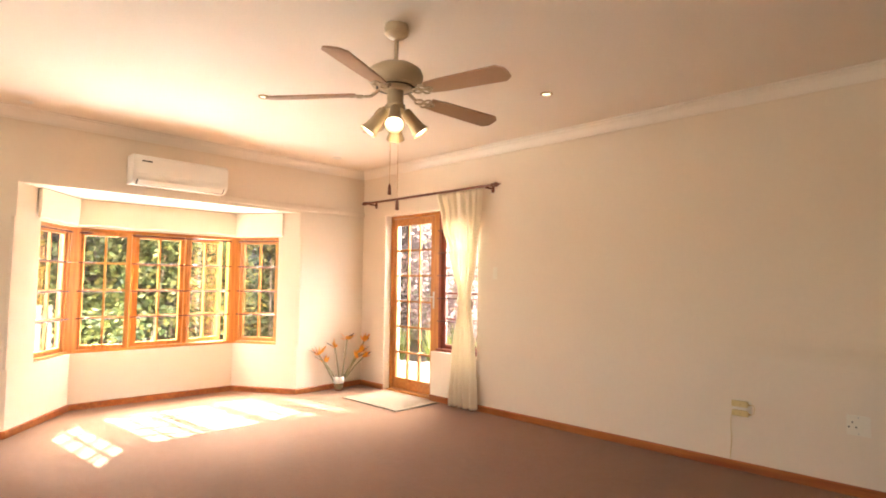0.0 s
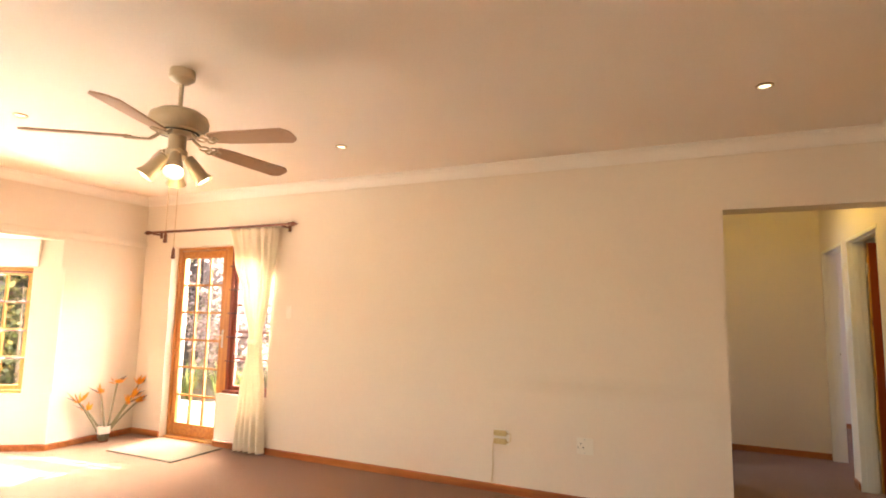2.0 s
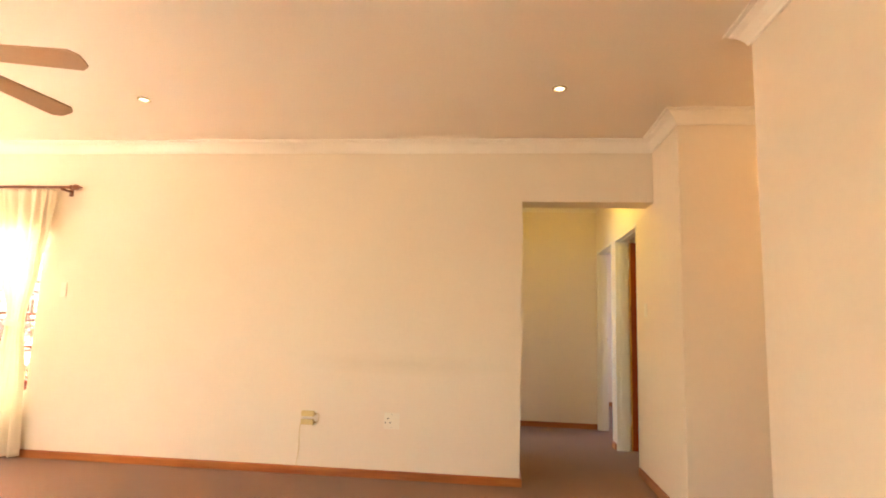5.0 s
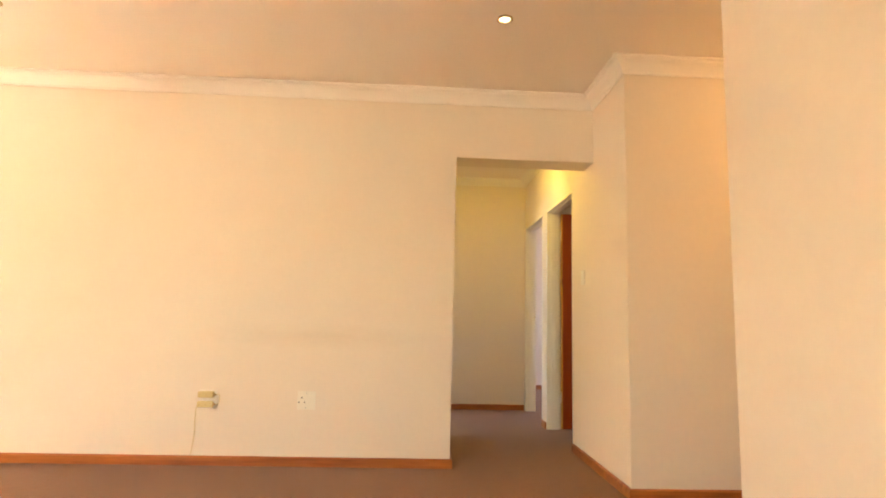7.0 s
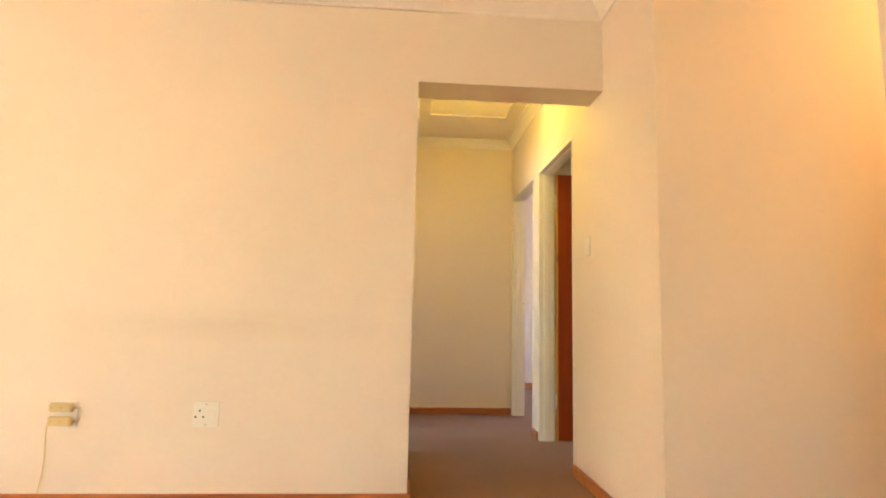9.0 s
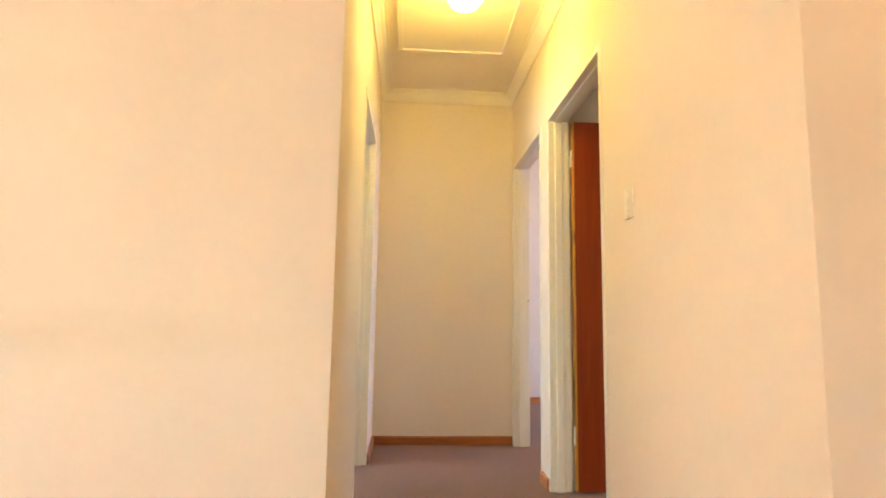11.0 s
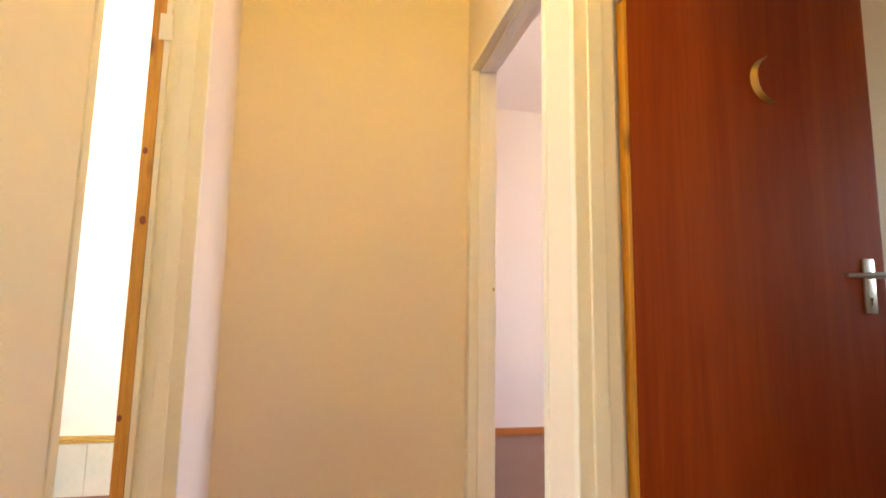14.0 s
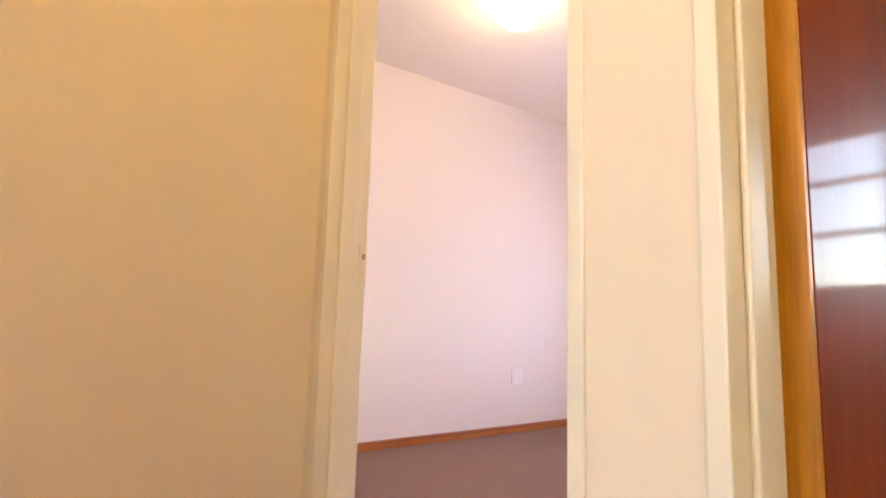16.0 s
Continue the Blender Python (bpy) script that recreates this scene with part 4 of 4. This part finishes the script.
rng = random.Random(4)
for tip in ((-5.24, -0.65, 0.42), (-5.18, -0.47, 0.50), (-5.16, -0.31, 0.585), (-5.10, -0.17, 0.42), (-5.14, -0.07, 0.545), (-5.08, -0.23, 0.36), (-5.23, -0.57, 0.33), (-5.10, -0.11, 0.36)):
    tip = Vector(tip)
    fl = thing("strelitzia_flower", "orange bird-of-paradise flower standing in a glass vase", "flower", pose(-5.16, -0.42, 0.02), group="flowers in the vase")
    foot = Vector((-5.16 + rng.uniform(-0.02, 0.02), -0.42 + rng.uniform(-0.02, 0.02), 0.02))
    bend = foot.lerp(tip, 0.55) + Vector((0, 0, 0.05))
    bm = bmesh.new()
    prev = foot
    for k in range(1, 9):
        f = k / 8
        cur_p = foot * (1 - f) ** 2 + bend * 2 * f * (1 - f) + tip * f * f
        tube(bm, prev, cur_p, 0.010, 0.009, 8)
        prev = cur_p
    part("stem", bm, STEM, fl, smooth=True)
    way = (tip - foot)
    way.z = 0
    way = way.normalized() if way.length > 0.05 else Vector((0.4, 0.3, 0)).normalized()
    bm = bmesh.new()
    petal(bm, tip - way * 0.02, tip + way * 0.13 + Vector((0, 0, 0.075)), 0.018)
    part("bract", bm, BRACT, fl, "dark pointed bract")
    bm = bmesh.new()
    for k in range(9):
        off = Vector((rng.uniform(-0.05, 0.05), rng.uniform(-0.085, 0.085), rng.uniform(0.02, 0.12)))
        petal(bm, tip, tip + off + way * rng.uniform(-0.03, 0.06), 0.019)
    part("petals", bm, ORANGE, fl, "bright orange petals")

# ---- sockets and switches ----
s1 = thing("wall_socket", "white square wall socket with three round holes and a rocker", "socket", pose(-0.222, 0, 0.376))
part("plate", cube(-0.283, -0.161, -0.009, -0.001, 0.315, 0.437, bevel=0.003), SOCKET, s1)
for dx, dz in ((-0.03, 0.018), (-0.048, -0.012), (-0.012, -0.012)):
    part("socket_hole", tube(bmesh.new(), (-0.222 + dx, -0.0085, 0.376 + dz), (-0.222 + dx, -0.0102, 0.376 + dz), 0.005, seg=12), BLACK, s1, "dark round hole")
part("rocker", cube(-0.200, -0.176, -0.013, -0.0095, 0.364, 0.388, bevel=0.002), SOCKET, s1)
part("screw", tube(bmesh.new(), (-0.222, -0.0085, 0.425), (-0.222, -0.0105, 0.425), 0.004, seg=10), STEEL, s1)
part("screw", tube(bmesh.new(), (-0.222, -0.0085, 0.327), (-0.222, -0.0105, 0.327), 0.004, seg=10), STEEL, s1)
s1.location += Vector((-0.035, 0, 0.056))
s2 = thing("telephone_socket", "yellowed double telephone socket with two plugs and a cable", "socket", pose(-0.882, 0, 0.383))
part("plate", cube(-0.945, -0.825, -0.006, -0.001, 0.322, 0.444, bevel=0.002), FRAME, s2, "cream painted back plate")
for z in (0.352, 0.416):
    pl = part("plug", cube(-0.948, -0.838, -0.034, -0.0065, z - 0.023, z + 0.023, bevel=0.013), CREAM, s2, "yellowed oblong plug", smooth=True)
    part("lid", cube(-0.906, -0.846, -0.038, -0.0345, z - 0.018, z + 0.018, bevel=0.0015), CREAM, pl)
    part("screw", tube(bmesh.new(), (-0.886, -0.0385, z), (-0.886, -0.0395, z), 0.0035, seg=8), BRASS, pl)
    part("screw", tube(bmesh.new(), (-0.930, -0.0345, z), (-0.930, -0.0355, z), 0.0035, seg=8), BRASS, pl)
    part("tail", tube(bmesh.new(), (-0.839, -0.024, z), (-0.824, -0.022, z), 0.007, 0.005, seg=8), BRASS, pl, "dull clamp ring")
bm = bmesh.new()
pts = [(-0.826, -0.022, 0.416), (-0.806, -0.022, 0.418), (-0.802, -0.018, 0.400), (-0.806, -0.018, 0.366), (-0.812, -0.020, 0.354), (-0.826, -0.022, 0.352)]
for p, q in zip(pts, pts[1:]):
    tube(bm, p, q, 0.0026, seg=6)
part("lead", bm, CREAM, s2, "thin yellowed lead", smooth=True)
bm = bmesh.new()
pts = [(-0.944, -0.030, 0.345), (-0.952, -0.022, 0.31), (-0.957, -0.012, 0.25), (-0.954, -0.010, 0.16), (-0.958, -0.012, 0.10), (-0.965, -0.020, 0.021)]
for p, q in zip(pts, pts[1:]):
    tube(bm, p, q, 0.0028, seg=6)
part("cable", bm, CREAM, s2, "thin cream cable", smooth=True)
s2.location += Vector((-0.031, 0, 0.045))
s3 = thing("light_switch", "small white light switch on a cream wall", "light switch", pose(-3.137, 0, 1.384))
part("plate", cube(-3.162, -3.112, -0.009, -0.001, 1.324, 1.444, bevel=0.002), SOCKET, s3)
part("rocker", cube(-3.145, -3.129, -0.014, -0.0095, 1.369, 1.399, bevel=0.002), SOCKET, s3)
s4 = thing("light_switch", "white four-lever light switch on the corridor wall", "light switch", pose(RW, 0.265, 1.347))
part("plate", cube(RW - 0.009, RW - 0.001, 0.228, 0.302, 1.294, 1.404, bevel=0.002), SOCKET, s4)
for z in (1.322, 1.340, 1.358, 1.376):
    part("rocker", cube(RW - 0.013, RW - 0.0095, 0.253, 0.277, z - 0.004, z + 0.004, bevel=0.0015), SOCKET, s4)
for z in (1.302, 1.396):
    part("screw", tube(bmesh.new(), (RW - 0.0085, 0.265, z), (RW - 0.0105, 0.265, z), 0.003, seg=8), STEEL, s4)
s5 = thing("wall_socket", "white wall socket low on the bedroom wall", "socket", pose(4.41, BEDN, 0.45))
part("plate", cube(4.36, 4.48, BEDN - 0.009, BEDN - 0.001, 0.390, 0.510, bevel=0.003), SOCKET, s5)
part("rocker", cube(4.44, 4.465, BEDN - 0.013, BEDN - 0.0095, 0.435, 0.465, bevel=0.002), SOCKET, s5)

# ---- windows of the other rooms ----
# the second, in the bedroom, is unseen and added around its fill lamp
for n, (x, a, b, z0, z1) in enumerate(((4.50, 0.2, 1.35, 1.11, 1.95), (5.90, 1.8, 3.2, 0.8, 2.0))):
    wn = thing("window_%d" % (5 + n), "white-framed window with level bars", "window", pose(x, (a + b) / 2, z0), kind="structure")
    m = Matrix(((0, 1, 0, x), (1, 0, 0, 0), (0, 0, 1, 0), (0, 0, 0, 1)))
    for u in (a, (a + b) / 2 - 0.02, b - 0.04):
        part("window_frame", placed(cube(u, u + 0.04, -0.03, 0.03, z0, z1, bevel=0.003), m), FRAME, wn)
    for z in (z0, z1 - 0.04, z0 + (z1 - z0) * 0.34, z0 + (z1 - z0) * 0.67):
        part("window_frame", placed(cube(a + 0.041, b - 0.041, -0.025, 0.025, z, z + 0.028), m), FRAME, wn)

# ---- garden ----
structure("ground", cube(-300, 300, -300, 300, -0.5, -0.16), SOIL, "dry garden soil", "ground")
# unseen slab added to bounce light into the bay, in soil colour
structure("bounce_slab_bay", cube(-8.2, -5.85, -6.0, 0.2, -0.159, -0.06), SOIL, "unseen soil-coloured slab added under the bay", "paving")
structure("pavement", cube(-7.4, -1.95, 0.26, 2.1, -0.159, -0.06), PAVE, "pale sunlit paving outside the garden door", "paving")


def foliage(name, label, x0, x1, y0, y1, z0, z1, count, size, mat, seed, trunk=True):
    rng = random.Random(seed)
    t = thing(name, label, "plant", pose((x0 + x1) / 2, (y0 + y1) / 2, -0.16))
    if trunk:
        for _ in range(5):
            x, y = rng.uniform(x0 + 0.2, x1 - 0.2), rng.uniform(y0 + 0.15, y1 - 0.15)
            part("trunk", tube(bmesh.new(), (x, y, -0.16), (x + rng.uniform(-0.3, 0.3), y + rng.uniform(-0.2, 0.2), z0 + (z1 - z0) * 0.7), 0.04, 0.012, 7), BARK, t)
    verts, faces = [], []
    clumps = [(rng.uniform(x0, x1), rng.uniform(y0, y1), rng.uniform(z0, z1), rng.uniform(0.18, 0.42)) for _ in range(max(12, count // 90))]
    for _ in range(count):
        cx, cy, cz, r = rng.choice(clumps)
        c = Vector((cx + rng.gauss(0, r * 0.6), cy + rng.gauss(0, r * 0.6), cz + rng.gauss(0, r * 0.55)))
        d = Vector((rng.gauss(0, 1), rng.gauss(0, 1), rng.gauss(0, 0.7))).normalized()
        s = d.cross(Vector((rng.gauss(0, 1), rng.gauss(0, 1), rng.gauss(0, 1)))).normalized()
        k = size * rng.uniform(0.6, 1.4)
        n = len(verts)
        verts += [c, c + d * k * 0.5 + s * k * 0.32, c + d * k, c + d * k * 0.5 - s * k * 0.32]
        faces.append((n, n + 1, n + 2, n + 3))
    me = bpy.data.meshes.new("crown")
    me.from_pydata([tuple(v) for v in verts], [], faces)
    me.materials.append(mat)
    ob = new("crown", me)
    ob.parent = t
    ob.matrix_parent_inverse = t.matrix_world.inverted()
    return t


BARK = mottled("garden_bark", (0.13, 0.09, 0.06), 0.9, 6, 60, 0.3, 0.5, 0.01)
GREEN = leafy("hedge_leaf", [(0.02, 0.035, 0.008), (0.045, 0.065, 0.012), (0.09, 0.10, 0.02), (0.20, 0.17, 0.04)], 0.5, 0.3)
# shade of the rear shrubs put into darker leaf colours
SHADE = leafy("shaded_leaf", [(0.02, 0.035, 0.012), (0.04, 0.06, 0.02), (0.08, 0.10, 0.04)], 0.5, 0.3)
PINK = leafy("bougainvillea_leaf", [(0.45, 0.27, 0.27), (0.58, 0.40, 0.39), (0.34, 0.24, 0.18), (0.66, 0.55, 0.52), (0.22, 0.27, 0.10)], 0.5, 0.45)
STRAP = leafy("strap_leaf", [(0.06, 0.10, 0.02), (0.16, 0.20, 0.04), (0.32, 0.31, 0.10)], 0.4, 0.35)
for k in range(5):
    y = -7.0 + k * 2.0
    foliage("hedge", "sunlit yellow-green garden hedge", -10.0, -8.9, y, y + 2.1, -0.1, 2.45, 9000, 0.085, GREEN, 20 + k)
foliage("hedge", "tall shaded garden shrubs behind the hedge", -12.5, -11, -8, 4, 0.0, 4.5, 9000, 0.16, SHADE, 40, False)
foliage("bougainvillea", "pink bougainvillea massed beyond the paving", -6.6, -4.6, 3.3, 4.2, 0.2, 2.9, 5500, 0.075, PINK, 50)
foliage("bougainvillea", "pink bougainvillea massed beyond the paving", -4.8, -2.2, 3.2, 4.0, 0.2, 2.7, 5500, 0.075, PINK, 51)
foliage("bougainvillea", "pink bougainvillea massed beyond the paving", -9.2, -6.8, 3.6, 4.8, 0.2, 3.0, 5500, 0.075, PINK, 52)
rng = random.Random(9)
for k in range(7):
    x, y = -7.3 + k * 0.62 + rng.uniform(-0.1, 0.1), 2.5 + rng.uniform(-0.15, 0.2)
    t = thing("strap_plant", "clump of arching green strap leaves at the paving's edge", "plant", pose(x, y, -0.16), group="strap plants")
    bm = bmesh.new()
    for _ in range(60):
        a, reach, high = rng.uniform(0, 6.283), rng.uniform(0.2, 0.5), rng.uniform(0.45, 0.95)
        d = Vector((math.cos(a), math.sin(a), 0))
        s = Vector((-d.y, d.x, 0)) * 0.016
        prev = None
        for q in range(6):
            f = q / 5
            c = Vector((x, y, -0.16)) + d * reach * f + Vector((0, 0, high * (1.6 * f - 0.9 * f * f)))
            w_ = s * (1 - f * 0.9)
            now = (bm.verts.new(c - w_), bm.verts.new(c + w_))
            if prev:
                bm.faces.new((prev[0], prev[1], now[1], now[0]))
            prev = now
    part("leaves", bm, STRAP, t)
SLAT = timber("weathered_fence", (0.055, 0.04, 0.035), (0.12, 0.085, 0.07), "z", 0.8, 5)
high = thing("boundary_fence", "tall weathered boarded fence behind the hedge", "fence", pose(-10.2, -2, -0.16))
for k in range(56):
    y = -9.5 + k * 0.28
    part("board", cube(-10.2 + 0.01 * (k % 2), -10.17 + 0.01 * (k % 2), y, y + 0.27, -0.159, 3.3 + 0.02 * (k % 3)), SLAT, high)
# backdrop added to shut out bright sky between the flowers
structure("backdrop_wall", cube(-11, -1.95, 5.2, 5.4, -0.159, 3.4), mottled("weathered_backdrop_wall", (0.36, 0.26, 0.23), 0.9, 1.2, 30, 0.25, 0.3, 0.01), "weathered plaster backdrop added behind the flowers to hide the sky", "wall")
fence = thing("garden_fence", "dark slatted garden fence in front of the hedge", "fence", pose(-7.9, -4.2, -0.16))
for k in range(26):
    part("slat", cube(-7.92, -7.90, -5.6 + k * 0.11, -5.6 + k * 0.11 + 0.085, -0.159, 0.95), SLAT, fence)
for z in (0.1, 0.75):
    part("rail", cube(-7.955, -7.921, -5.6, -2.76, z, z + 0.07), SLAT, fence)
